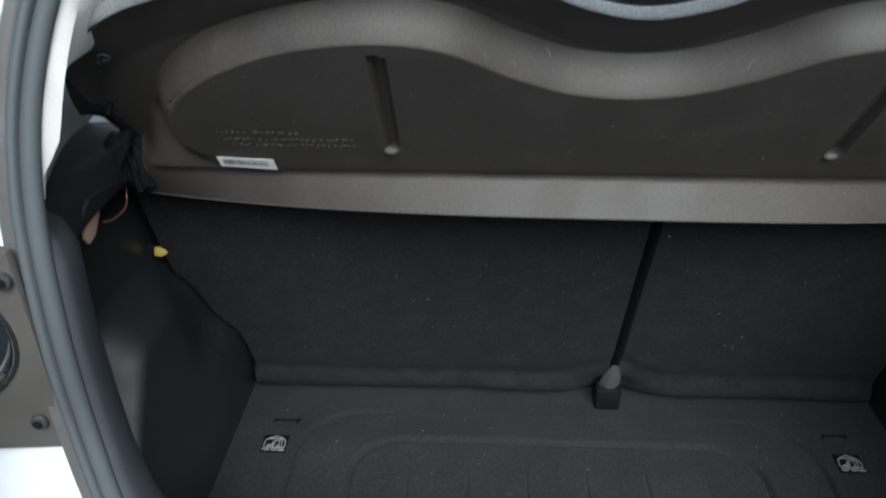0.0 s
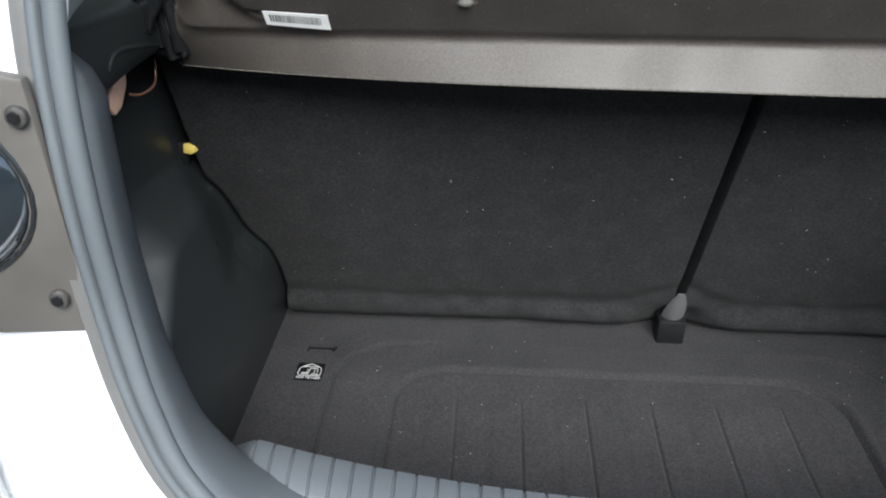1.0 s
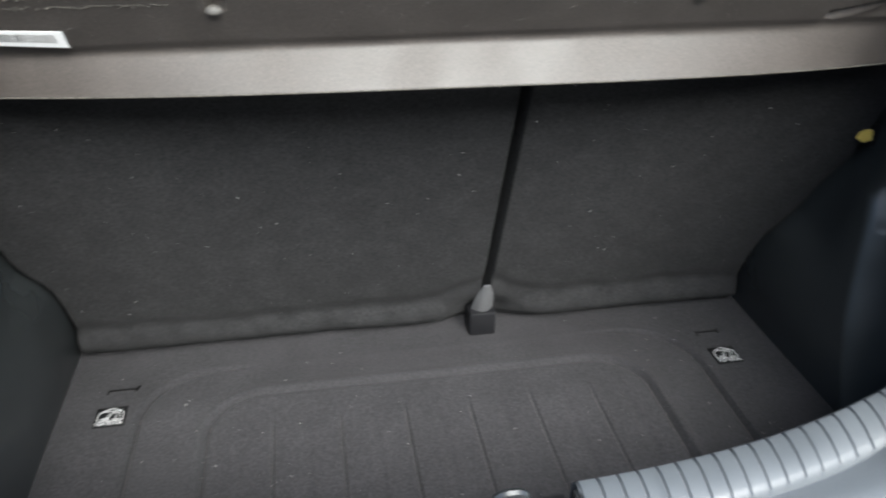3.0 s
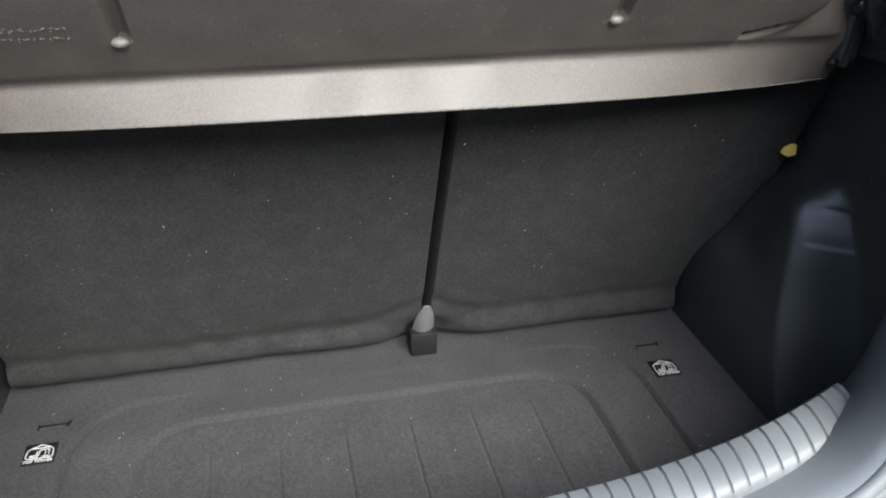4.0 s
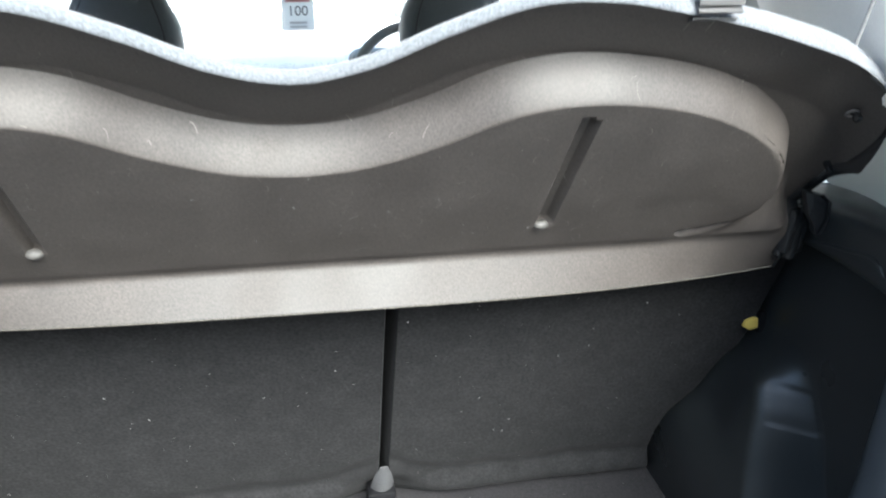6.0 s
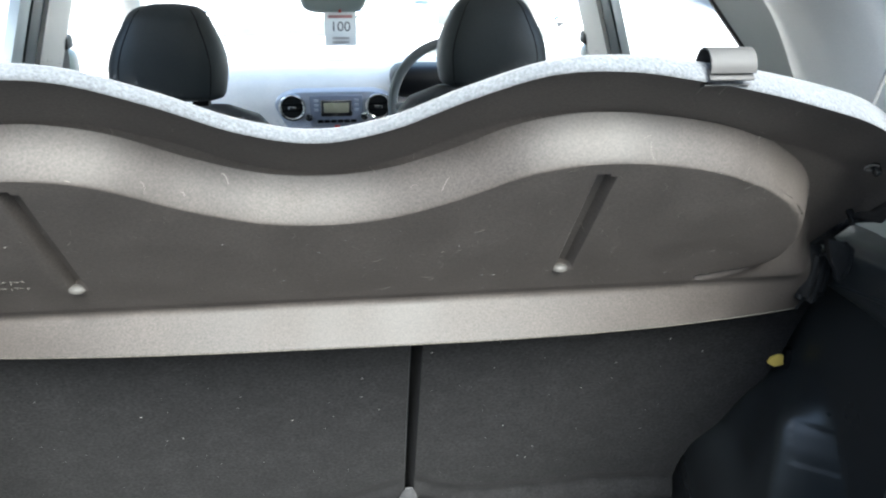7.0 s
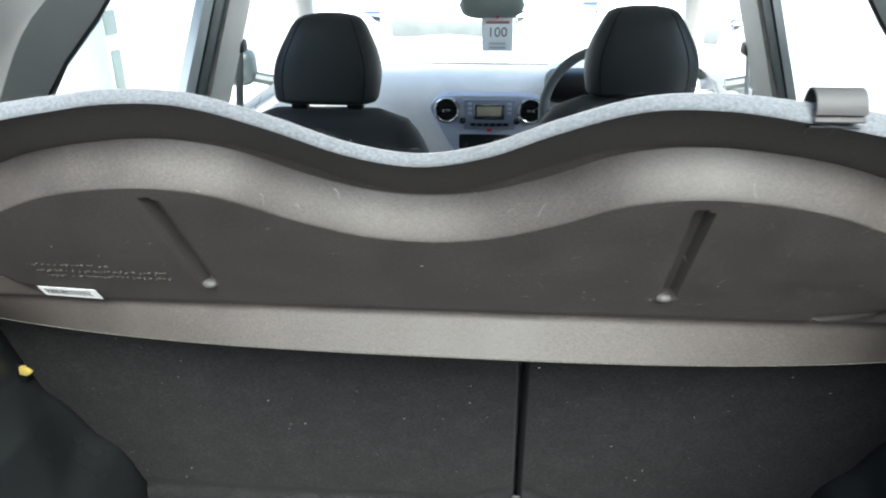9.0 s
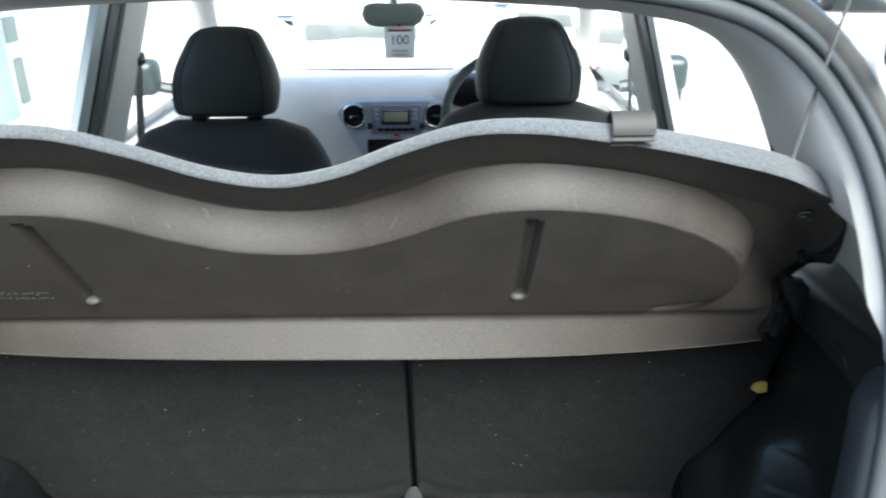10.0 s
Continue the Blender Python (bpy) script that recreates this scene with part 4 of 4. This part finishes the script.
front_seat(0.322, "charcoal driver seat seen from behind, set higher", 0.033, 0.020, -0.004)

# ---- dashboard ----
dash = thing("dashboard", "pale grey dashboard with a blue-grey centre console", "dashboard", (0, 1.8, 0.5))
rows = []
for x in np.linspace(-0.68, 0.68, 60):
    prof = [(1.66, 0.50), (1.63, 0.66), (1.62, 0.80), (1.625, 0.87), (1.65, 0.925), (1.70, 0.958), (1.80, 0.972), (1.92, 0.965), (2.05, 0.93)]
    cowl = 0.030 * step(0.14, 0.22, x) * step(0.56, 0.46, x)
    rows.append([V((x, a + 0.05 * (x / 0.6) ** 2, b + (cowl if 3 < i < 7 else 0))) for i, (a, b) in enumerate(prof)])
home(part("top_panel", sheet(rows), DASH_PLASTIC, dash))
stack_out = spline([(-0.206, 0.876, 0), (-0.192, 0.906, 0), (-0.150, 0.921, 0), (-0.10, 0.924, 0), (0.08, 0.924, 0), (0.125, 0.920, 0), (0.162, 0.905, 0), (0.174, 0.876, 0), (0.150, 0.815, 0), (0.105, 0.745, 0), (0.06, 0.70, 0), (-0.09, 0.70, 0), (-0.135, 0.745, 0), (-0.175, 0.815, 0)], 4, True)
console = home(part("centre_console", slab([(p.x, p.y) for p in stack_out], "y", 1.590, 1.66, 0.008), RADIO_GREY, dash, "blue-grey centre stack"))


def sub_part(name, bm, material, parent, label=""):
    """A piece of a part, drawn in the world, under a part that home() placed."""
    ob = part(name, bm, material, parent, label)
    ob.matrix_parent_inverse = (Matrix.Translation(parent.parent.location) @ parent.matrix_parent_inverse).inverted()
    return ob


for vx in (-0.152, 0.122):
    path = [V((vx + 0.038 * math.cos(a), 1.583, 0.876 + 0.038 * math.sin(a))) for a in np.linspace(0, 2 * math.pi, 32, endpoint=False)]
    sub_part("vent_ring", ring(path, 0.0055, 8), CHROME, console, "silver vent ring")
    sub_part("vent_well", disc(0.036, 0.006, (vx, 1.588, 0.876), "y", 28), BLACK, console)
    sub_part("vent_slat", block((0.066, 0.010, 0.004), (vx, 1.581, 0.884), 0.001), BLACK_GLOSS, console)
    sub_part("vent_slat", block((0.064, 0.010, 0.004), (vx, 1.581, 0.866), 0.001), BLACK_GLOSS, console)
    sub_part("vent_tab", block((0.026, 0.010, 0.012), (vx, 1.577, 0.875), 0.002), CHROME, console)
sub_part("radio", block((0.17, 0.012, 0.100), (-0.012, 1.588, 0.862), 0.006), RADIO_DARK, console, "blue-grey radio fascia")
sub_part("display_frame", block((0.100, 0.006, 0.052), (-0.013, 1.581, 0.872), 0.004), CHROME, console)
sub_part("display", block((0.080, 0.006, 0.032), (-0.013, 1.579, 0.874), 0.002), LCD, console, "unlit amber-grey display")
for k in range(6):
    sub_part("radio_button", block((0.019, 0.006, 0.010), (-0.065 + 0.0212 * k, 1.580, 0.830), 0.002), BLACK_GLOSS, console)
for side in (-1, 1):
    for k in range(3):
        sub_part("radio_button", block((0.014, 0.006, 0.009), (-0.012 + side * 0.064, 1.580, 0.897 - 0.015 * k), 0.002), RADIO_GREY, console)
    sub_part("radio_knob", disc(0.012, 0.018, (-0.012 + side * 0.088, 1.576, 0.846), "y", 20, 0.002), CHROME, console)
sub_part("hazard_button", block((0.018, 0.006, 0.010), (-0.012, 1.582, 0.812), 0.002), RED, console)
sub_part("heater_panel", block((0.20, 0.010, 0.05), (-0.012, 1.588, 0.770), 0.006), BLACK, console)

wheel = thing("steering_wheel", "dark grey steering wheel before the driver seat", "steering wheel", (0.335, 1.28, 0.94))
lean = Matrix.Translation((0.335, 1.28, 0.94)) @ Matrix.Rotation(radians(-24), 4, "X")
home(part("rim", ring([lean @ V((0.186 * math.cos(a), 0, 0.186 * math.sin(a))) for a in np.linspace(0, 2 * math.pi, 48, endpoint=False)], 0.014, 10), WHEEL_GREY, wheel))
home(part("hub", block((0.16, 0.05, 0.11), lean @ V((0, 0.02, 0)), 0.025, Matrix.Rotation(radians(-24), 4, "X"), None, 3), BLACK, wheel))
for a in (0, 180, 250, 290):
    home(part("spoke", tube([lean @ V((0.06 * math.cos(radians(a)), 0.015, 0.06 * math.sin(radians(a)))), lean @ V((0.18 * math.cos(radians(a)), 0, 0.18 * math.sin(radians(a))))], 0.013, 8), WHEEL_GREY, wheel))
home(part("column", tube([lean @ V((0, 0.03, 0)), lean @ V((0, 0.35, -0.05))], 0.045, 14), BLACK, wheel))
home(part("instrument_hood", block((0.34, 0.16, 0.10), (0.335, 1.66, 0.945), 0.04, None, None, 3), BLACK, dash))

# ---- mirror with a hanging tag ----
mirror = thing("rear_view_mirror", "grey plastic rear-view mirror under the roof", "mirror", (-0.007, 1.5, 1.25))
rows = []
for x in np.linspace(-0.098, 0.098, 24):
    k = abs(x) / 0.098
    h = 0.034 * (1 - k ** 5) ** 0.5 + 0.002
    d = 0.018 * (1 - k ** 6) ** 0.5 + 0.002
    rows.append([V((-0.007 + x, 1.50 + d * math.sin(a), 1.208 + h * math.cos(a) + 0.006 * k)) for a in np.linspace(0, 2 * math.pi, 20, endpoint=False)])
home(part("housing", caps(sheet(rows, closed=True), rows), MIRROR_GREY, mirror))
home(part("stalk", tube([(-0.007, 1.51, 1.22), (-0.007, 1.56, 1.27), (-0.007, 1.62, 1.315)], 0.012), MIRROR_GREY, mirror))
tag = thing("hanging_tag", "white card tag printed 100 hung from the mirror", "tag", (0.011, 1.49, 1.18))
home(part("card", block((0.094, 0.0006, 0.098), (0.011, 1.487, 1.130), 0), CARD, tag))
home(part("card_loop", tube([(0.011, 1.487, 1.177), (0.011, 1.49, 1.20)], 0.004), RED, tag))
num = lettering("100", 0.040, TAG_INK, "number")
num.parent = tag
num.location = (0, -0.0042, -0.044)
num.rotation_euler = (radians(90), 0, 0)
stripe = part("headline_bar", block((0.07, 0.0008, 0.008), (0.011, 1.486, 1.166), 0), RED_PALE, tag)
home(stripe)
for k in range(2):
    home(part("print_bar", block((0.05, 0.0008, 0.006), (0.011, 1.486, 1.104 - 0.012 * k), 0), CARD_PRINT, tag))

# ---- shell: roof, pillars, sides ----
roof_rows = []
for y in np.linspace(-0.29, 1.62, 34):
    zr = curve_at([(-0.375, 1.448), (0.0, 1.468), (0.6, 1.478), (1.2, 1.440), (1.62, 1.345)], y)
    wr = curve_at([(-0.375, 0.36), (-0.2, 0.46), (0.2, 0.55), (1.0, 0.56), (1.62, 0.53)], y)
    roof_rows.append([V((wr * u, y, zr - 0.055 * abs(u) ** 3)) for u in np.linspace(-1, 1, 24)])
home(part("roof_lining", sheet(roof_rows), HEADLINER, car, "pale cloth roof lining"))
home(part("roof", sheet([[V((p.x * 1.12, p.y - 0.02, p.z + 0.035)) for p in r] for r in roof_rows]), PAINT, car, "white roof skin"))
for sgn in (-1, 1):
    home(part("door_panel", slab([(-0.05, 0.3), (1.75, 0.3), (1.75, 0.92), (0.9, 0.945), (-0.05, 0.99)], "x", sgn * 0.67, sgn * 0.80, 0.01), DASH_PLASTIC, car))

    def leaning(y0, y1, x0, x1, mat, name, label=""):
        """An upright strip of the door pillar that leans forward as it rises."""
        rows = []
        for z in np.linspace(0.93, 1.43, 9):
            lean_y = 0.42 * (z - 1.10)
            inn = 0.20 * (z - 1.10)
            rows.append([V((sgn * (a - inn), b + lean_y, z)) for a, b in ((x0, y0), (x0 - 0.004, (y0 + y1) / 2), (x0, y1), (x1, y1), (x1, y0))])
        bm = sheet(rows, closed=True)
        home(part(name, caps(bm, rows), mat, car, label))

    leaning(0.578, 0.636, 0.606, 0.625, PALE_BLUE_TRIM, "door_frame", "pale painted rear door frame")
    leaning(0.638, 0.700, 0.602, 0.628, RUBBER_GREEN, "door_seal", "dark rubber door seal")
    leaning(0.704, 0.858, 0.594, 0.64, PALE_TRIM, "centre_pillar", "pale grey centre pillar trim")
    belt = [(sgn * 0.594, 0.835, 0.70), (sgn * 0.594, 0.870, 1.00), (sgn * 0.585, 0.900, 1.18)]
    home(part("seat_belt", tube(belt, 0.010, 8, None, 0.25), BELT, car, "grey seat belt webbing"))
    home(part("belt_guide", block((0.02, 0.05, 0.03), (sgn * 0.583, 0.905, 1.18), 0.008), BLACK, car))
    home(part("front_pillar", tube(spline([(sgn * 0.70, 2.05, 0.90), (sgn * 0.64, 1.72, 1.14), (sgn * 0.58, 1.46, 1.30), (sgn * 0.54, 1.25, 1.40)], 4), 0.036, 10), PALE_TRIM, car, "pale windscreen pillar trim"))
    mir = home(part("door_mirror", block((0.16, 0.10, 0.12), (sgn * 0.90, 1.70, 0.99), 0.03, None, None, 3), MIRROR_DARK, car, "dark door mirror"))
    home(part("mirror_arm", tube([(sgn * 0.76, 1.72, 0.94), (sgn * 0.86, 1.71, 0.96)], 0.02), MIRROR_DARK, car))
    # side skin below the windows, wheel wells closed
    rows = []
    for y in np.linspace(-0.47, 2.6, 24):
        rows.append([V((sgn * (0.80 - 0.10 * step(0.75, 1.0, z) - 0.16 * step(-0.15, -0.50, y)), y, z)) for z in np.linspace(0.25, 0.97, 14)])
    home(part("side_skin", sheet(rows), PAINT, car, "white painted flank"))
    # rear corner beside the opening, down to the bumper
    rows = []
    for z in np.linspace(0.40, 1.40, 40):
        path_x = np.interp(z, [0.72, 0.752, 0.805, 0.87, 0.95, 1.06, 1.17, 1.27, 1.355, 1.40], [0.30, 0.385, 0.438, 0.465, 0.477, 0.482, 0.485, 0.476, 0.448, 0.40]) + 0.016
        y0 = opening(min(max(z, 0.72), 1.4)) + 0.004
        rows.append([V((sgn * lerp(path_x, 0.70 + 0.02 * (1.4 - z), k), y0 + 0.13 * k ** 2.2, z)) for k in np.linspace(0, 1, 14)])
    home(part("rear_corner", sheet(rows), PAINT, car, "white painted rear corner panel"))
    # tail lamp
    tail = home(part("tail_lamp", slab([(sgn * 0.484, 0.942), (sgn * 0.56, 0.936), (sgn * 0.69, 0.95), (sgn * 0.69, 1.16), (sgn * 0.56, 1.152), (sgn * 0.488, 1.140)], "y", -0.500, -0.489, 0.004), LAMP_BODY, car, "taupe tail lamp housing with two screws"))
    lens_rows = []
    for a in np.linspace(0, math.pi / 2, 8):
        r = math.cos(a)
        lens_rows.append([V((sgn * (0.615 + 0.109 * r * math.cos(b)), -0.497 - 0.030 * math.sin(a), 1.058 + 0.078 * r * math.sin(b))) for b in np.linspace(0, 2 * math.pi, 36, endpoint=False)])
    sub_part("lamp_lens", sheet(lens_rows, closed=True), DARK_GLASS, tail, "dark glossy lamp lens")
    rim = [V((sgn * (0.615 + 0.111 * math.cos(b)), -0.500, 1.058 + 0.080 * math.sin(b))) for b in np.linspace(0, 2 * math.pi, 40, endpoint=False)]
    sub_part("lamp_rim", ring(rim, 0.0022, 6), BLACK_GLOSS, tail)
    for sx, sz in ((0.504, 0.974), (0.496, 1.116)):
        sub_part("screw", disc(0.0076, 0.006, (sgn * sx, -0.503, sz), "y", 20, 0.002), DARK_STEEL, tail, "steel screw head")
        # raised black disc paints the shade of the screw's socket
        sub_part("screw_recess", disc(0.0045, 0.003, (sgn * sx, -0.506, sz), "y", 6), BLACK, tail)
    home(part("bump_stop", disc(0.014, 0.014, (sgn * 0.534, -0.497, 0.812), "y", 20, 0.004), PAPER, car, "pale round rubber bump stop"))
    # rear side glass edge: dark gasket
    home(part("quarter_gasket", tube([(sgn * 0.596, 0.012, 1.13), (sgn * 0.590, 0.05, 1.188), (sgn * 0.582, 0.147, 1.27), (sgn * 0.574, 0.24, 1.32), (sgn * 0.566, 0.32, 1.375)], 0.008, 8), BLACK, car))

home(part("rear_bumper", block((1.40, 0.14, 0.40), (0, -0.62, 0.42), 0.05, None, None, 4), PAINT, car, "white rear bumper"))
home(part("sill_skin", sheet([[V((x, y, z)) for x in np.linspace(-0.5, 0.5, 12)] for y, z in ((-0.52, 0.725), (-0.56, 0.705), (-0.60, 0.64), (-0.62, 0.55))]), FLANGE, car, "taupe sill below the seal"))
home(part("underbody", block((1.3, 3.6, 0.06), (0, 1.2, 0.40), 0.01), BLACK, car))
home(part("bulkhead", block((1.3, 0.05, 0.55), (0, 2.1, 0.66), 0.01), BLACK, car))
bonnet = [[V((x, y, z - 0.10 * (abs(x) / 0.8) ** 4)) for x in np.linspace(-0.78, 0.78, 20)] for y, z in ((2.05, 0.92), (2.4, 0.90), (2.7, 0.82), (2.85, 0.70), (2.88, 0.35))]
home(part("bonnet", sheet(bonnet), PAINT, car, "white bonnet"))
home(part("front_bumper", block((1.50, 0.22, 0.46), (0, 2.80, 0.42), 0.06, None, None, 4), PAINT, car, "white front bumper"))
home(part("belt_anchor", tube(spline([(0.566, -0.018, 1.268), (0.564, -0.032, 1.246), (0.560, -0.052, 1.230), (0.552, -0.082, 1.222)], 4), 0.008, 8), BLACK, car, "black belt anchor on the pillar trim"))

# raised tailgate: a frame round its window, the trim below it
def gate_place(u, k, drop=0.0):
    return V((u * lerp(0.46, 0.57, step(0, 0.5, k)), lerp(-0.37, -1.00, k) + 0.75 * drop, 1.50 + 0.60 * k - 0.05 * k * k - 0.05 * u ** 4 - 0.65 * drop))


GATE_K, GATE_U = np.linspace(0, 1, 21), np.linspace(-1, 1, 21)
gate_bm = bmesh.new()
gv = [[gate_bm.verts.new(gate_place(u, k)) for u in GATE_U] for k in GATE_K]
for i in range(20):
    for j in range(20):
        if not (2 <= i < 11 and 2 <= j < 18):
            gate_bm.faces.new((gv[i][j], gv[i][j + 1], gv[i + 1][j + 1], gv[i + 1][j]))
bmesh.ops.delete(gate_bm, geom=[v for v in gate_bm.verts if not v.link_faces], context="VERTS")
gate = home(part("tailgate", thick(gate_bm, -0.04), PAINT, car, "white raised tailgate"))
pane = sub_part("rear_window", sheet([[gate_place(u, k, 0.005) for u in GATE_U[2:19]] for k in GATE_K[2:12]]), PANE, gate, "clear rear window")
pane.visible_shadow = False
sub_part("gate_trim", sheet([[gate_place(u * 0.94, k, 0.05) for u in GATE_U] for k in GATE_K[11:]]), PLASTIC, gate, "black inner tailgate trim")
for sgn in (-1, 1):
    sub_part("gas_strut", tube([(sgn * 0.455, -0.425, 1.395), (sgn * 0.49, -0.66, 1.70)], 0.009, 10), BLACK, gate, "black gas strut")
    sub_part("strut_ball", disc(0.016, 0.02, (sgn * 0.455, -0.425, 1.400), "x", 16, 0.003), BLACK_GLOSS, gate)
screen = [[V((u * lerp(0.68, 0.52, k), lerp(2.02, 1.60, k) - 0.06 * (1 - u * u) * 0, lerp(0.94, 1.345, k))) for u in np.linspace(-1, 1, 8)] for k in np.linspace(0, 1, 6)]
glass_front = home(part("windscreen", sheet(screen), PANE, car, "clear windscreen"))
glass_front.visible_shadow = False

# wheels of the car itself
def car_wheel(owner, x, y, r=0.29):
    ob = home(part("wheel", disc(r, 0.18, (x, y, r), "x", 32, 0.03), TYRE, owner))
    sub_part("hub_cap", disc(r * 0.62, 0.186, (x, y, r), "x", 24, 0.01), STEEL, ob)


for wx in (-0.70, 0.70):
    for wy in (0.10, 2.35):
        car_wheel(car, wx, wy)


# ---- parked cars across the yard ----
def parked_car(x, y, turn, paint, label):
    t = thing("parked_car", label, "car", (0, 0, 0), "cars across the yard")
    side = spline([(-2.0, 0.30, 0), (-2.05, 0.62, 0), (-1.90, 0.82, 0), (-1.05, 0.98, 0), (-0.45, 1.42, 0), (0.3, 1.50, 0), (1.2, 1.46, 0), (1.85, 1.05, 0), (1.98, 0.6, 0), (1.92, 0.28, 0)], 4)
    low = [(p.x, p.y) for p in side]
    rows = []
    for u in np.linspace(-1, 1, 15):
        tumble = [(a, b if b < 0.9 else 0.9 + (b - 0.9) * (1 - 0.10 * abs(u) ** 4)) for a, b in low]
        rows.append([V((u * (0.86 - 0.20 * max(0.0, b - 0.9)), a + 0.12 * u * u * (1 if a < -1 else -1 if a > 1 else 0), b)) for a, b in tumble])
    bm = sheet(rows)
    for r in (rows[0], rows[-1]):
        bm.faces.new([bm.verts.new(p) for p in r])
    part("body", bm, paint, t)
    screen = [[V((u * (0.66 - 0.10 * k), lerp(-1.00, -0.50, k) - 0.012, lerp(1.005, 1.385, k) + 0.014)) for u in np.linspace(-1, 1, 6)] for k in np.linspace(0, 1, 4)]
    part("windscreen", thick(sheet(screen), 0.004), CAR_GLASS, t, "windscreen with the sky's reflection painted in as pale grey")
    for s in (-1, 1):
        win = [(-0.80, 1.02), (-0.38, 1.36), (0.9, 1.38), (1.40, 1.06)]
        part("side_window", slab(win, "x", s * 0.80, s * 0.855, 0.0), CAR_GLASS, t)
        part("headlight", block((0.34, 0.12, 0.14), (s * 0.60, -1.90, 0.70), 0.04, Matrix.Rotation(s * 0.35, 4, "Z"), None, 3), CHROME, t, "clear headlight")
        part("door_mirror", block((0.16, 0.09, 0.11), (s * 0.94, -0.75, 1.02), 0.03), paint, t)
        for wy in (-1.25, 1.25):
            w = part("wheel", disc(0.30, 0.19, (s * 0.78, wy, 0.30), "x", 28, 0.03), TYRE, t)
            part("hub_cap", disc(0.19, 0.196, (s * 0.78, wy, 0.30), "x", 20, 0.01), STEEL, w)
    part("grille", block((0.80, 0.06, 0.12), (0, -2.02, 0.66), 0.02), GRILLE, t)
    part("lower_intake", block((0.95, 0.06, 0.13), (0, -2.01, 0.36), 0.02), GRILLE, t)
    part("number_plate", block((0.52, 0.02, 0.11), (0, -2.07, 0.50), 0.005), PAPER, t, "blank pale number plate")
    t.location = (x, y, 0)
    t.rotation_euler = (0, 0, turn)
    return t


SILVER = surface("silver_car_paint", (0.50, 0.52, 0.54), 0.3, stain=0.05, coat=0.8)
for cx, cy, turn, paint, label in ((-0.45, 6.7, 0.02, PAINT, "white hatchback parked facing the yard"), (1.70, 7.0, -0.28, PAINT, "white hatchback parked at a slant"), (7.6, 13.5, -0.2, SILVER, "silver hatchback parked facing the yard")):
    parked_car(cx, cy, turn, paint, label)

# unseen plain wall, added behind the yard to hold back low skylight
tagged(part("wall_behind", block((50, 0.3, 5.2), (0, -8.6, 2.6), 0.02), BRICK_GREY), "plain grey wall, unseen, added behind the yard to cut low skylight", "wall", kind="structure")

# pale building beyond the passenger side
hall = thing("showroom_building", "white rendered building with a pale blue post", "building", (-3.4, 8, 0))
home(part("wall", block((0.3, 11, 3.4), (-3.50, 8.2, 1.7), 0.02), WALL_WHITE, hall))
home(part("post", block((0.16, 0.42, 3.3), (-3.32, 5.09, 1.65), 0.03), PALE_BLUE, hall, "pale blue post"))
for y0, y1, z0, z1 in ((5.49, 5.67, 0.56, 0.76), (5.53, 5.66, 0.06, 0.43)):
    home(part("wall_panel", block((0.04, y1 - y0, z1 - z0), (-3.34, (y0 + y1) / 2, (z0 + z1) / 2), 0.012), GREEN_GREY, hall, "grey-green panel"))
home(part("roof_edge", block((0.6, 11.3, 0.2), (-3.45, 8.2, 3.5), 0.03), WALL_WHITE, hall))
